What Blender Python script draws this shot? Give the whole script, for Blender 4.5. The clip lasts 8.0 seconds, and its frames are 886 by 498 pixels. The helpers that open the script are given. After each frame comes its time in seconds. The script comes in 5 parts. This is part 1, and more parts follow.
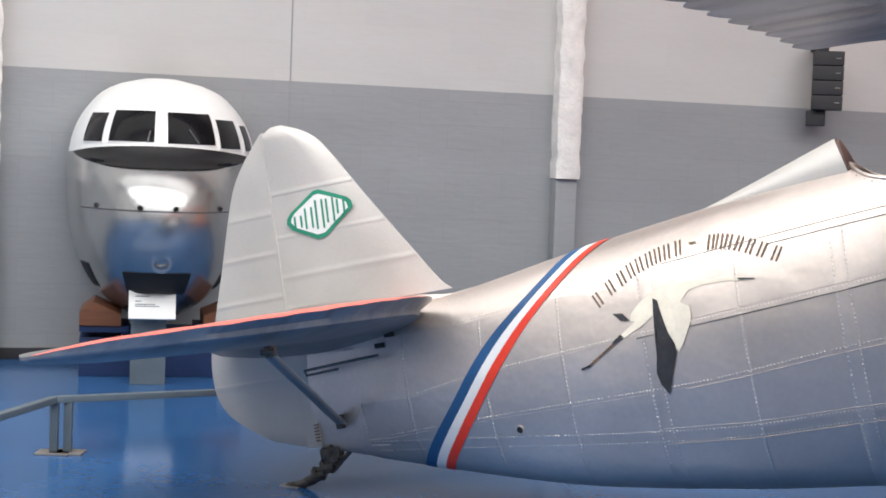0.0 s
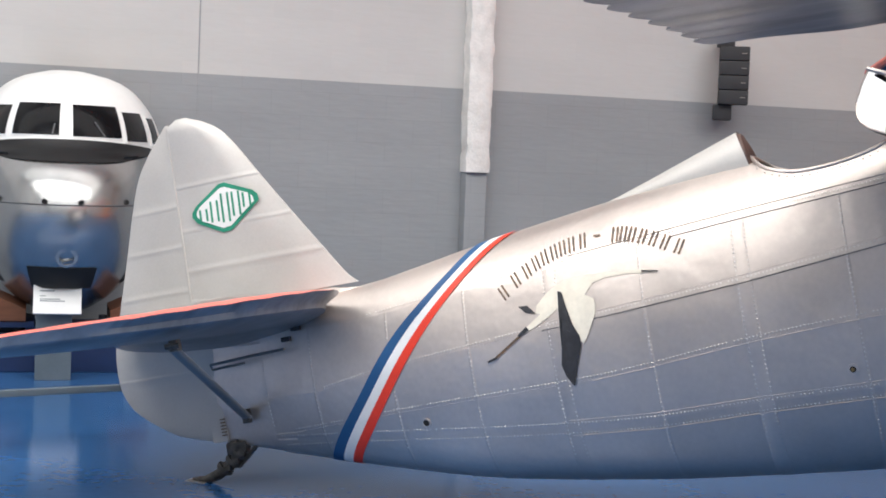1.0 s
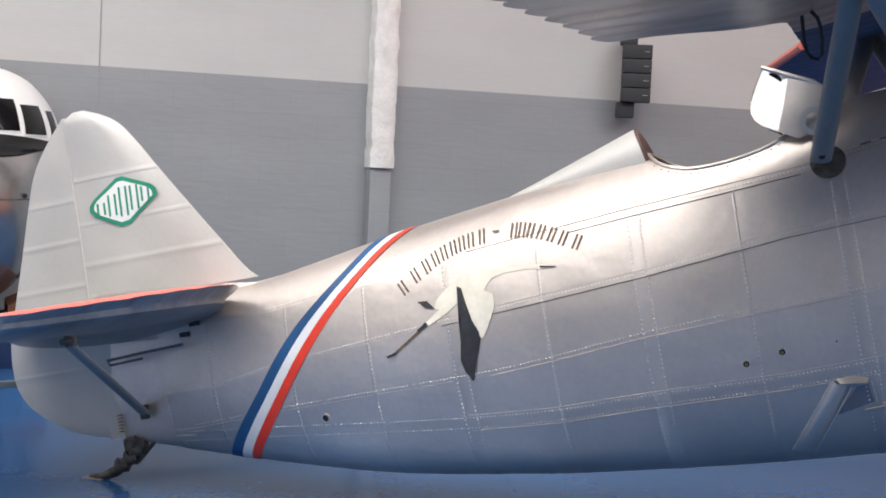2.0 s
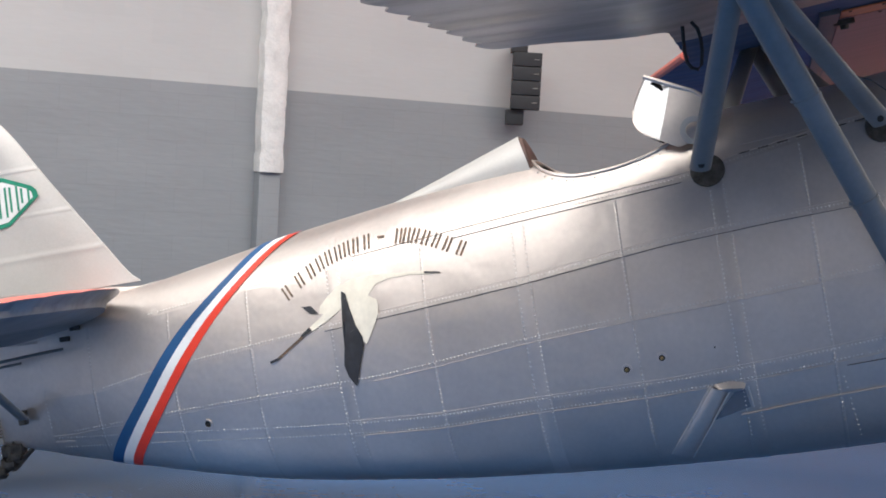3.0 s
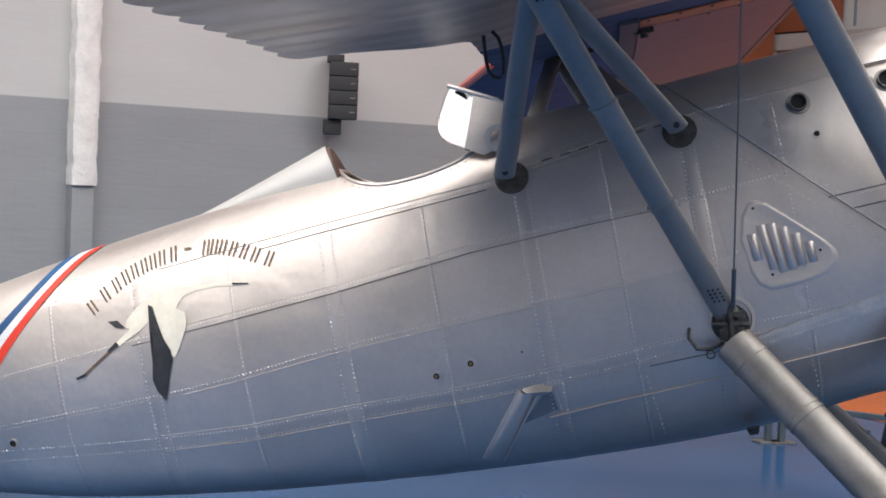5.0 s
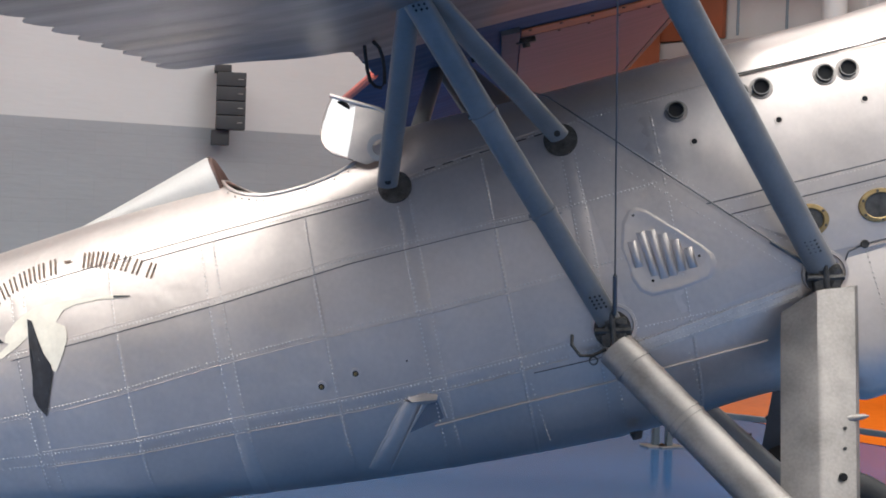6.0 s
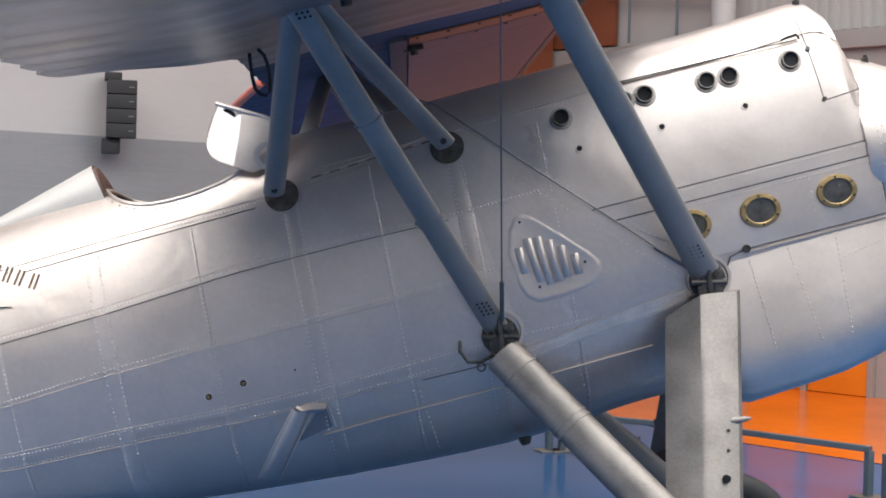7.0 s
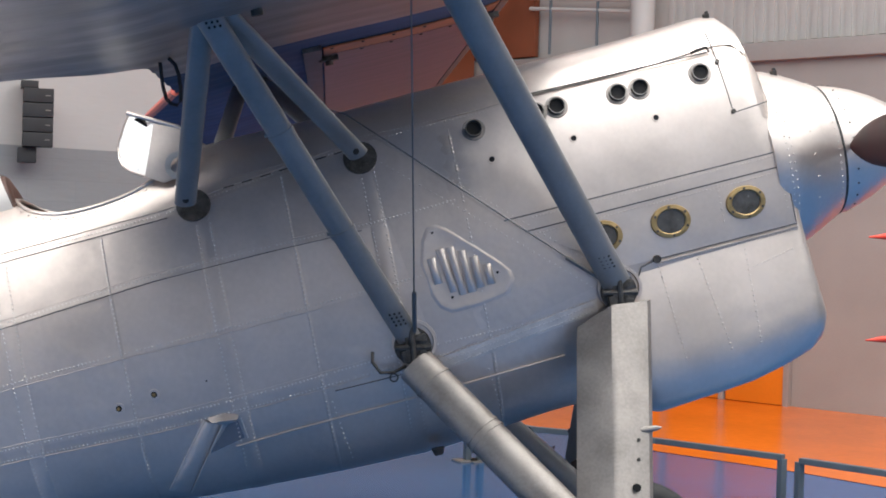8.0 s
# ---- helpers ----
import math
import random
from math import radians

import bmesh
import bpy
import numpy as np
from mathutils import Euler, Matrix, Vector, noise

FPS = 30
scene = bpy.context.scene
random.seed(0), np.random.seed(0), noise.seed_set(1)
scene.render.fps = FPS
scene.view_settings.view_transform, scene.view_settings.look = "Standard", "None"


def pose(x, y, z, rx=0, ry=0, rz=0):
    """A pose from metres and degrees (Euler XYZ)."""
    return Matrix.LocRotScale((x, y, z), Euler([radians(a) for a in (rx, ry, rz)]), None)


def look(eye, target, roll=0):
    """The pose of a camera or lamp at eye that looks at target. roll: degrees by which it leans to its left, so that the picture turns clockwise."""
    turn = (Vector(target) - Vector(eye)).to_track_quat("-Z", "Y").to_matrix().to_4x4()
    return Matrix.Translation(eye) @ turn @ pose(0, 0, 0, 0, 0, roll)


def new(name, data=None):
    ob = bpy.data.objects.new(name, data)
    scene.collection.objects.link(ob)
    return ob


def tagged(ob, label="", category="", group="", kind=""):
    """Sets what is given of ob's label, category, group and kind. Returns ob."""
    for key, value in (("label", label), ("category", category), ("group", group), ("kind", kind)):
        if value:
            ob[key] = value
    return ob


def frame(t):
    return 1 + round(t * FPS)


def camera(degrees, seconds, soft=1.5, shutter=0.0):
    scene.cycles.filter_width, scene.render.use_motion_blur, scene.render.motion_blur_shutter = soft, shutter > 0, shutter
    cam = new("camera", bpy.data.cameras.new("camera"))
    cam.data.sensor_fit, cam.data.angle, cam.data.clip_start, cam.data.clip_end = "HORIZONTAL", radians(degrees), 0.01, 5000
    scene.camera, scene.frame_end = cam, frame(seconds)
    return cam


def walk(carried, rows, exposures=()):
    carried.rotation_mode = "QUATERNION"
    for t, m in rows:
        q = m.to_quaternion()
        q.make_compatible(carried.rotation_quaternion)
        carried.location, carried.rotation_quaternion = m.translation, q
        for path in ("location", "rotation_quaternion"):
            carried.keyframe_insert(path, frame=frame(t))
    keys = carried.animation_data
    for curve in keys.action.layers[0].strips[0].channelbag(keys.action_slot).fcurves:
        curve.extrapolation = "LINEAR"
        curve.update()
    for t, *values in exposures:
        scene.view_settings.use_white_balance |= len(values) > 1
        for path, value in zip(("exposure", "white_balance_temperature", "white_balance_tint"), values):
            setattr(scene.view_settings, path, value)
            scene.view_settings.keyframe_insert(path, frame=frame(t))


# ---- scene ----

# ---------------------------------------------------------------- camera
cam = camera(32.3, 8.0, soft=1.8)
PATH = [  # seconds, place, yaw to the left, pitch up, lean
    (0, 0.000, 0.000, 1.650, -0.00, -3.10, 2.20),
    (0.5, 0.019, -0.000, 1.649, -1.48, -3.19, 2.22),
    (1, 0.038, -0.001, 1.649, -3.21, -3.21, 2.27),
    (2.5, 0.099, -0.011, 1.648, -8.54, -3.10, 2.96),
    (3, 0.120, -0.016, 1.649, -10.58, -2.80, 3.23),
    (3.5, 0.142, -0.021, 1.649, -12.18, -2.51, 3.38),
    (4, 0.164, -0.028, 1.650, -13.79, -2.31, 3.63),
    (5.5, 0.232, -0.055, 1.653, -18.73, -1.95, 1.91),
    (6, 0.255, -0.065, 1.654, -20.80, -1.62, 1.95),
    (6.5, 0.280, -0.077, 1.656, -22.62, -1.39, 1.96),
    (7, 0.304, -0.089, 1.658, -24.51, -1.24, 1.59),
    (7.5, 0.329, -0.103, 1.660, -26.09, -1.03, 1.31),
    (8, 0.354, -0.117, 1.662, -27.25, -0.79, 1.66),
]


def eye_pose(x, y, z, yaw, pitch, roll):
    return pose(x, y, z, 0, 0, yaw) @ pose(0, 0, 0, 90 + pitch, 0, 0) @ pose(0, 0, 0, 0, 0, roll)


walk(cam, [(r[0], eye_pose(*r[1:])) for r in PATH], [(0, 0.0), (4, -0.03), (8, 0.08)])

# ---------------------------------------------------------------- light
world = bpy.data.worlds.new("hall_daylight")
world.use_nodes = True
scene.world = world
world.node_tree.nodes["Background"].inputs[0].default_value = (0.75, 0.85, 1, 1)
world.node_tree.nodes["Background"].inputs[1].default_value = 0.3


def area(name, at, target, sx, sy, watts, colour=(1, 1, 1)):
    lamp = bpy.data.lights.new(name, "AREA")
    lamp.shape, lamp.size, lamp.size_y, lamp.energy, lamp.color = "RECTANGLE", sx, sy, watts, colour
    ob = new(name, lamp)
    ob.matrix_world = look(at, target)
    return ob


# Unseen overhead strips; the row at y -12.5 is added to brighten the chin cowl.
for yy, watts in ((-12.5, 550), (-7.0, 600), (-1.5, 1200), (4.0, 1900), (9.0, 420)):
    area("roof_fill_light", (0.0, yy, 8.3), (0.0, yy, 0), 24, 3.6, watts, (1.0, 0.99, 0.955))

# ---------------------------------------------------------------- materials


def coursed(m, w, h, dark, bump):
    """Faint block courses over a wall material, along its x and z."""
    nt = m.node_tree
    n, l = nt.nodes, nt.links
    b = n["Principled BSDF"]
    tc, sep, com, br = n.new("ShaderNodeTexCoord"), n.new("ShaderNodeSeparateXYZ"), n.new("ShaderNodeCombineXYZ"), n.new("ShaderNodeTexBrick")
    l.new(tc.outputs["Object"], sep.inputs[0])
    l.new(sep.outputs["X"], com.inputs["X"])
    l.new(sep.outputs["Z"], com.inputs["Y"])
    l.new(com.outputs[0], br.inputs["Vector"])
    br.inputs["Scale"].default_value = 1.0
    br.inputs["Brick Width"].default_value, br.inputs["Row Height"].default_value = w, h
    br.inputs["Mortar Size"].default_value, br.inputs["Mortar Smooth"].default_value = 0.004, 0.4
    br.inputs["Color1"].default_value, br.inputs["Color2"].default_value = (1, 1, 1, 1), (0.965, 0.97, 0.975, 1)
    br.inputs["Mortar"].default_value = (dark, dark, dark, 1)
    mul = n.new("ShaderNodeMix")
    mul.data_type, mul.blend_type = "RGBA", "MULTIPLY"
    mul.inputs[0].default_value = 1.0
    old = b.inputs["Base Color"].links[0].from_socket
    l.new(old, mul.inputs[6])
    l.new(br.outputs["Color"], mul.inputs[7])
    l.new(mul.outputs[2], b.inputs["Base Color"])
    return m


def material(name, base, rough=0.5, metal=0.0, var=0.12, scale=3.0, fine=60.0, bump=0.0, bscale=40.0,
             rvar=0.1, per=0.0, second=None, spec=0.5, stretch=(1, 1, 1), coat=0.0, bdetail=3.0):
    """A surface with blotches at one scale, grain at another, and fine relief."""
    m = bpy.data.materials.new(name)
    m.use_nodes = True
    nt = m.node_tree
    n, l = nt.nodes, nt.links
    b = n["Principled BSDF"]
    tc = n.new("ShaderNodeTexCoord")
    mp = n.new("ShaderNodeMapping")
    mp.inputs["Scale"].default_value = stretch
    l.new(tc.outputs["Object"], mp.inputs[0])
    n1, n2 = n.new("ShaderNodeTexNoise"), n.new("ShaderNodeTexNoise")
    n1.inputs["Scale"].default_value, n1.inputs["Detail"].default_value = scale, 5
    n2.inputs["Scale"].default_value, n2.inputs["Detail"].default_value = fine, 4
    for q in (n1, n2):
        l.new(mp.outputs[0], q.inputs["Vector"])
    mix = n.new("ShaderNodeMix")
    mix.data_type = "RGBA"
    lo = second or tuple(c * (1 - 2.2 * var) for c in base)
    hi = tuple(min(1, c * (1 + 0.9 * var)) for c in base)
    mix.inputs[6].default_value, mix.inputs[7].default_value = (*lo, 1), (*hi, 1)
    add = n.new("ShaderNodeMath")
    add.operation = "MULTIPLY_ADD"
    add.inputs[1].default_value = 0.35
    l.new(n2.outputs[0], add.inputs[0])
    ramp = n.new("ShaderNodeMapRange")
    ramp.inputs[1].default_value, ramp.inputs[2].default_value = 0.38, 0.85
    l.new(n1.outputs[0], add.inputs[2])
    l.new(add.outputs[0], ramp.inputs[0])
    l.new(ramp.outputs[0], mix.inputs[0])
    col = mix.outputs[2]
    if per:
        oi = n.new("ShaderNodeObjectInfo")
        hs = n.new("ShaderNodeHueSaturation")
        mr = n.new("ShaderNodeMapRange")
        mr.inputs[3].default_value, mr.inputs[4].default_value = 1 - per, 1 + per
        l.new(oi.outputs["Random"], mr.inputs[0])
        l.new(mr.outputs[0], hs.inputs["Value"])
        l.new(col, hs.inputs["Color"])
        col = hs.outputs[0]
    l.new(col, b.inputs["Base Color"])
    rr = n.new("ShaderNodeMapRange")
    rr.inputs[3].default_value, rr.inputs[4].default_value = max(0.02, rough - rvar), min(1, rough + rvar)
    l.new(add.outputs[0], rr.inputs[0])
    l.new(rr.outputs[0], b.inputs["Roughness"])
    b.inputs["Metallic"].default_value = metal
    b.inputs["Specular IOR Level"].default_value = spec
    b.inputs["Coat Weight"].default_value = coat
    if bump:
        n3, bp = n.new("ShaderNodeTexNoise"), n.new("ShaderNodeBump")
        n3.inputs["Scale"].default_value, n3.inputs["Detail"].default_value = bscale, bdetail
        l.new(mp.outputs[0], n3.inputs["Vector"])
        l.new(n3.outputs[0], bp.inputs["Height"])
        bp.inputs["Strength"].default_value, bp.inputs["Distance"].default_value = bump, 0.01
        l.new(bp.outputs[0], b.inputs["Normal"])
    return m


SKIN = material("silver_painted_sheet", (0.645, 0.568, 0.518), 0.36, 0.79, var=0.07, scale=2.2, fine=45, bump=0.42, bscale=8.5, rvar=0.07, per=0.05, bdetail=2.0)
COWL = material("bare_aluminium_sheet", (0.64, 0.575, 0.535), 0.34, 0.86, var=0.06, scale=3, fine=50, bump=0.26, bscale=9, rvar=0.07, per=0.03, bdetail=1.0)
DOPE = material("silver_doped_fabric", (0.54, 0.515, 0.485), 0.5, 0.35, var=0.06, scale=2.5, fine=90, bump=0.15, bscale=8)
# Silver finish, its base darkened to carry the shaded look of the undersides.
WINGSKIN = material("darkened_silver_underside", (0.31, 0.30, 0.305), 0.36, 0.70, var=0.24, scale=3, fine=22, bump=0.35, bscale=6, stretch=(0.5, 1.6, 1))
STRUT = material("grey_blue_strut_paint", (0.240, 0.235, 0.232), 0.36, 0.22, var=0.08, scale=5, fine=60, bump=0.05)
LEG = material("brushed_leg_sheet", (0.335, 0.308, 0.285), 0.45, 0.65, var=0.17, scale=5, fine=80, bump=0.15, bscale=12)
RED = material("red_lacquer", (0.72, 0.06, 0.03), 0.4, 0.0, var=0.08, scale=4)
TAILRED = material("faded_red_tail_paint", (0.73, 0.165, 0.125), 0.38, 0.0, var=0.10, scale=4, fine=40)
BLUE = material("blue_band_paint", (0.016, 0.08, 0.205), 0.42, 0.0, var=0.1, scale=5)
WHITE = material("white_band_paint", (0.78, 0.78, 0.77), 0.42, 0.0, var=0.05, scale=5)
BANDRED = material("red_band_paint", (0.75, 0.045, 0.02), 0.42, 0.0, var=0.06, scale=5)
EMBW = material("ivory_emblem_paint", (0.82, 0.75, 0.62), 0.5, 0.0, var=0.08, scale=12)
EMBB = material("black_emblem_paint", (0.025, 0.025, 0.03), 0.5, 0.0, var=0.3, scale=20)
INK = material("worn_dark_lettering", (0.06, 0.05, 0.045), 0.5, 0.0, var=0.3, scale=60, second=(0.24, 0.13, 0.06))
GREEN = material("green_badge_paint", (0.02, 0.25, 0.15), 0.45, 0.0, var=0.1, scale=10)
RIVET = material("rivet_heads", (0.70, 0.65, 0.61), 0.4, 0.72, var=0.1, scale=10)
SEAM = material("dark_seam", (0.13, 0.13, 0.135), 0.5, 0.5, var=0.2, scale=10)
# Painted shade below the boarding step.
BLUEGREY = material("blue_grey_step_shade", (0.16, 0.19, 0.24), 0.5, 0.4, var=0.1)
BLACK = material("black_rubber", (0.02, 0.02, 0.021), 0.6, 0.0, var=0.2, scale=8, bump=0.1)
DARK = material("soot_dark_inside", (0.012, 0.012, 0.013), 0.8, 0.0, var=0.2, scale=8)
GREASE = material("greasy_dark_steel", (0.09, 0.085, 0.08), 0.45, 0.7, var=0.3, scale=25, fine=120, bump=0.4, bscale=60)
SOOT = material("heat_darkened_steel", (0.20, 0.19, 0.18), 0.42, 0.8, var=0.25, scale=30)
# Blotchy grey base stands in for the bright surroundings mirrored in the ports.
PORTGLASS = material("reflection_grey_port_glass", (0.055, 0.055, 0.055), 0.2, 0.0, var=0.35, scale=14, spec=0.8)
BRASS = material("dull_brass", (0.40, 0.29, 0.14), 0.42, 0.9, var=0.15, scale=20, fine=90)
LEATHER = material("worn_brown_leather", (0.085, 0.045, 0.035), 0.5, 0.0, var=0.3, scale=18, bump=0.3, bscale=70)
BLADE = material("dark_red_propeller", (0.042, 0.013, 0.014), 0.5, 0.0, var=0.3, scale=9, spec=0.2)
STEEL = material("wire_steel", (0.2, 0.2, 0.2), 0.4, 0.9, var=0.1)
WALLGREY = material("grey_painted_blockwork", (0.295, 0.303, 0.31), 0.5, 0.0, var=0.05, scale=1.2, fine=20, bump=0.2, bscale=14, stretch=(0.35, 0.35, 1.8))
WALLWHITE = material("off_white_painted_blockwork", (0.535, 0.523, 0.505), 0.55, 0.0, var=0.03, scale=1.2, fine=20, bump=0.15, bscale=14, stretch=(0.35, 0.35, 1.8))
coursed(WALLGREY, 0.5, 0.2, 0.92, 0)
coursed(WALLWHITE, 0.5, 0.2, 0.97, 0)
LAGGING = material("rough_white_plaster_casing", (0.78, 0.75, 0.71), 0.8, 0.0, var=0.1, scale=6, fine=60, bump=0.9, bscale=28)
FLOORBLUE = material("blue_epoxy_floor", (0.030, 0.110, 0.278), 0.13, 0.0, spec=0.32, var=0.12, scale=0.7, fine=14, bump=0.02, bscale=3, rvar=0.06)
FLOORORANGE = material("orange_epoxy_floor", (0.80, 0.17, 0.012), 0.2, 0.0, var=0.1, scale=0.7, fine=14, bump=0.02, bscale=3, rvar=0.06)
RAILPAINT = material("grey_rail_paint", (0.12, 0.152, 0.178), 0.4, 0.2, var=0.08, scale=6)
DOORORANGE = material("orange_door_paint", (0.80, 0.22, 0.01), 0.4, 0.0, var=0.05, scale=2)
FARWALL = material("taupe_sheet_wall", (0.34, 0.31, 0.295), 0.6, 0.0, var=0.05, scale=1.5)
CLAD = material("pale_ribbed_cladding", (0.46, 0.44, 0.42), 0.6, 0.0, var=0.05, scale=2)
# Blue base colour stands in for the blue floor mirrored in the silver underside.
FARWING = material("blue_reflection_underside", (0.065, 0.12, 0.225), 0.65, 0.0, spec=0.1, var=0.16, scale=2, fine=30, bump=0.2, bscale=5, stretch=(0.4, 1, 1))
# Metal root plates: orange and purple-brown here are the orange floor's reflection, painted in.
REFLECTPLATE = material("orange_reflection_strip", (0.50, 0.19, 0.09), 0.45, 0.2, var=0.15, scale=6, fine=40, bump=0.1, bscale=10)
PLATE = material("reflection_tinted_plate", (0.21, 0.135, 0.165), 0.4, 0.45, var=0.30, scale=3, fine=24, stretch=(0.5, 6, 1))
CASEBLACK = material("black_loudspeaker_case", (0.02, 0.02, 0.023), 0.55, 0.0, var=0.2, scale=8)
NOSEWHITE = material("white_airliner_paint", (0.86, 0.86, 0.84), 0.3, 0.0, var=0.04, scale=3)
NOSEMETAL = material("polished_airliner_metal", (0.50, 0.50, 0.49), 0.23, 0.88, var=0.10, scale=3, fine=14, bump=0.08, bscale=3, rvar=0.05, bdetail=0.5)
NOSEBLACK = material("matt_black_glare_paint", (0.014, 0.014, 0.015), 0.38, 0.0, var=0.15, scale=5, spec=0.25)
WOOD = material("red_brown_wood", (0.17, 0.062, 0.028), 0.5, 0.0, var=0.2, scale=4, stretch=(1, 6, 6))
PAPER = material("white_notice_card", (0.78, 0.78, 0.77), 0.5, 0.0, var=0.03)
CEILING = material("pale_ceiling", (0.6, 0.6, 0.6), 0.8, 0.0, var=0.05)
DARKGLASS = material("dark_cockpit_glass", (0.008, 0.008, 0.009), 0.1, 0.0, var=0.2, scale=3, spec=0.18)
# Near-white base carries the overexposed highlight on the rear windscreen leaf.
SCREENMETAL = material("highlight_windscreen_sheet", (0.90, 0.90, 0.89), 0.2, 0.8, var=0.015, scale=5)

# ---------------------------------------------------------------- mesh helpers


def smoothed(me, angle=40):
    for p in me.polygons:
        p.use_smooth = True
    bm = bmesh.new()
    bm.from_mesh(me)
    lim = radians(angle)
    for e in bm.edges:
        if len(e.link_faces) == 2 and e.calc_face_angle(0) > lim:
            e.smooth = False
    bm.to_mesh(me)
    bm.free()


def part(name, bm, mat, parent=None, label="", smooth=True, angle=40):
    """Links a bmesh as one mesh object, under a thing where one is given."""
    me = bpy.data.meshes.new(name)
    bmesh.ops.recalc_face_normals(bm, faces=bm.faces)
    bm.to_mesh(me)
    bm.free()
    mats = mat if isinstance(mat, (list, tuple)) else [mat]
    for m in mats:
        me.materials.append(m)
    if smooth:
        smoothed(me, angle)
    ob = new(name, me)
    ob.parent = parent
    if label:
        ob["label"] = label
    return ob


def thing(name, label, category, m=None, group="", kind=""):
    e = new(name)
    e.empty_display_size = 0.1
    if m is not None:
        e.matrix_basis = m
    return tagged(e, label, category, group, kind)


def box(bm, x0, x1, y0, y1, z0, z1, bevel=0.0, m=None, mi=0):
    r = bmesh.ops.create_cube(bm, size=1)
    vs = r["verts"]
    for v in vs:
        v.co = Vector(((x0 + x1) / 2 + v.co.x * (x1 - x0), (y0 + y1) / 2 + v.co.y * (y1 - y0), (z0 + z1) / 2 + v.co.z * (z1 - z0)))
        if m is not None:
            v.co = m @ v.co
    fs = {f for v in vs for f in v.link_faces}
    for f in fs:
        f.material_index = mi
    if bevel:
        es = list({e for v in vs for e in v.link_edges})
        bmesh.ops.bevel(bm, geom=es, offset=bevel, segments=2, affect="EDGES", profile=0.7)
    return bm


def rings(bm, loops, cap=True, closed=True, mi=0):
    """Skins a row of rings of equal length."""
    vv = [[bm.verts.new(p) for p in lp] for lp in loops]
    k = len(vv[0])
    for a, b in zip(vv, vv[1:]):
        for i in range(k if closed else k - 1):
            j = (i + 1) % k
            try:
                f = bm.faces.new((a[i], a[j], b[j], b[i]))
                f.material_index = mi
            except ValueError:
                pass
    if cap and closed:
        for lp in (vv[0], vv[-1]):
            try:
                f = bm.faces.new(lp)
                f.material_index = mi
            except ValueError:
                pass
    return vv


def tube(bm, pts, r, seg=10, flat=1.0, axis=None, cap=True, mi=0):
    """A bar along pts; flat < 1 thins it across axis; r may be a list."""
    pts = [Vector(p) for p in pts]
    loops = []
    for i, p in enumerate(pts):
        d = (pts[min(i + 1, len(pts) - 1)] - pts[max(i - 1, 0)]).normalized()
        ref = Vector(axis) if axis else (Vector((0, 0, 1)) if abs(d.z) < 0.9 else Vector((1, 0, 0)))
        u = (ref - d * ref.dot(d)).normalized()
        w = d.cross(u)
        rr = r[i] if isinstance(r, (list, tuple)) else r
        loops.append([p + u * (rr * math.cos(a)) + w * (rr * flat * math.sin(a)) for a in (2 * math.pi * k / seg for k in range(seg))])
    rings(bm, loops, cap, True, mi)
    return bm


def disc(bm, c, axis, r, h, seg=16, r2=None, mi=0):
    c, axis = Vector(c), Vector(axis).normalized()
    return tube(bm, [c, c + axis * h], [r, r if r2 is None else r2], seg, mi=mi)


def ring_shape(bm, c, axis, r0, r1, h, seg=24, tilt=None):
    """A flat washer with thickness."""
    c, axis = Vector(c), Vector(axis).normalized()
    ref = Vector((0, 0, 1)) if abs(axis.z) < 0.9 else Vector((1, 0, 0))
    u = (ref - axis * ref.dot(axis)).normalized()
    w = axis.cross(u)
    loops = []
    for r, z in ((r0, 0), (r1, 0), (r1 * 0.985, h), (r0 * 1.03, h), (r0, 0)):
        loops.append([c + axis * z + (u * math.cos(a) + w * math.sin(a)) * r for a in (2 * math.pi * k / seg for k in range(seg))])
    rings(bm, loops, cap=False)
    bmesh.ops.remove_doubles(bm, verts=bm.verts, dist=1e-5)
    return bm


def lerp(tab, x):
    """Smooth reading of a table of (x, value, ...) rows."""
    n = len(tab[0]) - 1
    if x <= tab[0][0]:
        return tab[0][1:]
    if x >= tab[-1][0]:
        return tab[-1][1:]
    for i in range(len(tab) - 1):
        if tab[i][0] <= x <= tab[i + 1][0]:
            break
    h = tab[i + 1][0] - tab[i][0]
    s = (x - tab[i][0]) / h
    out = []
    for k in range(1, n + 1):
        def slope(j):
            a, b = max(j - 1, 0), min(j + 1, len(tab) - 1)
            return (tab[b][k] - tab[a][k]) / (tab[b][0] - tab[a][0])
        p0, p1, m0, m1 = tab[i][k], tab[i + 1][k], slope(i) * h, slope(i + 1) * h
        out.append((2 * s**3 - 3 * s**2 + 1) * p0 + (s**3 - 2 * s**2 + s) * m0 + (3 * s**2 - 2 * s**3) * p1 + (s**3 - s**2) * m1)
    return out


# ---------------------------------------------------------------- hall
WALL_YAW = math.atan(0.298)
WALL = Matrix.Translation((0, 13.02, 0)) @ Matrix.Rotation(WALL_YAW, 4, "Z")  # x along the wall, y behind it
LINE_Z = 2.30


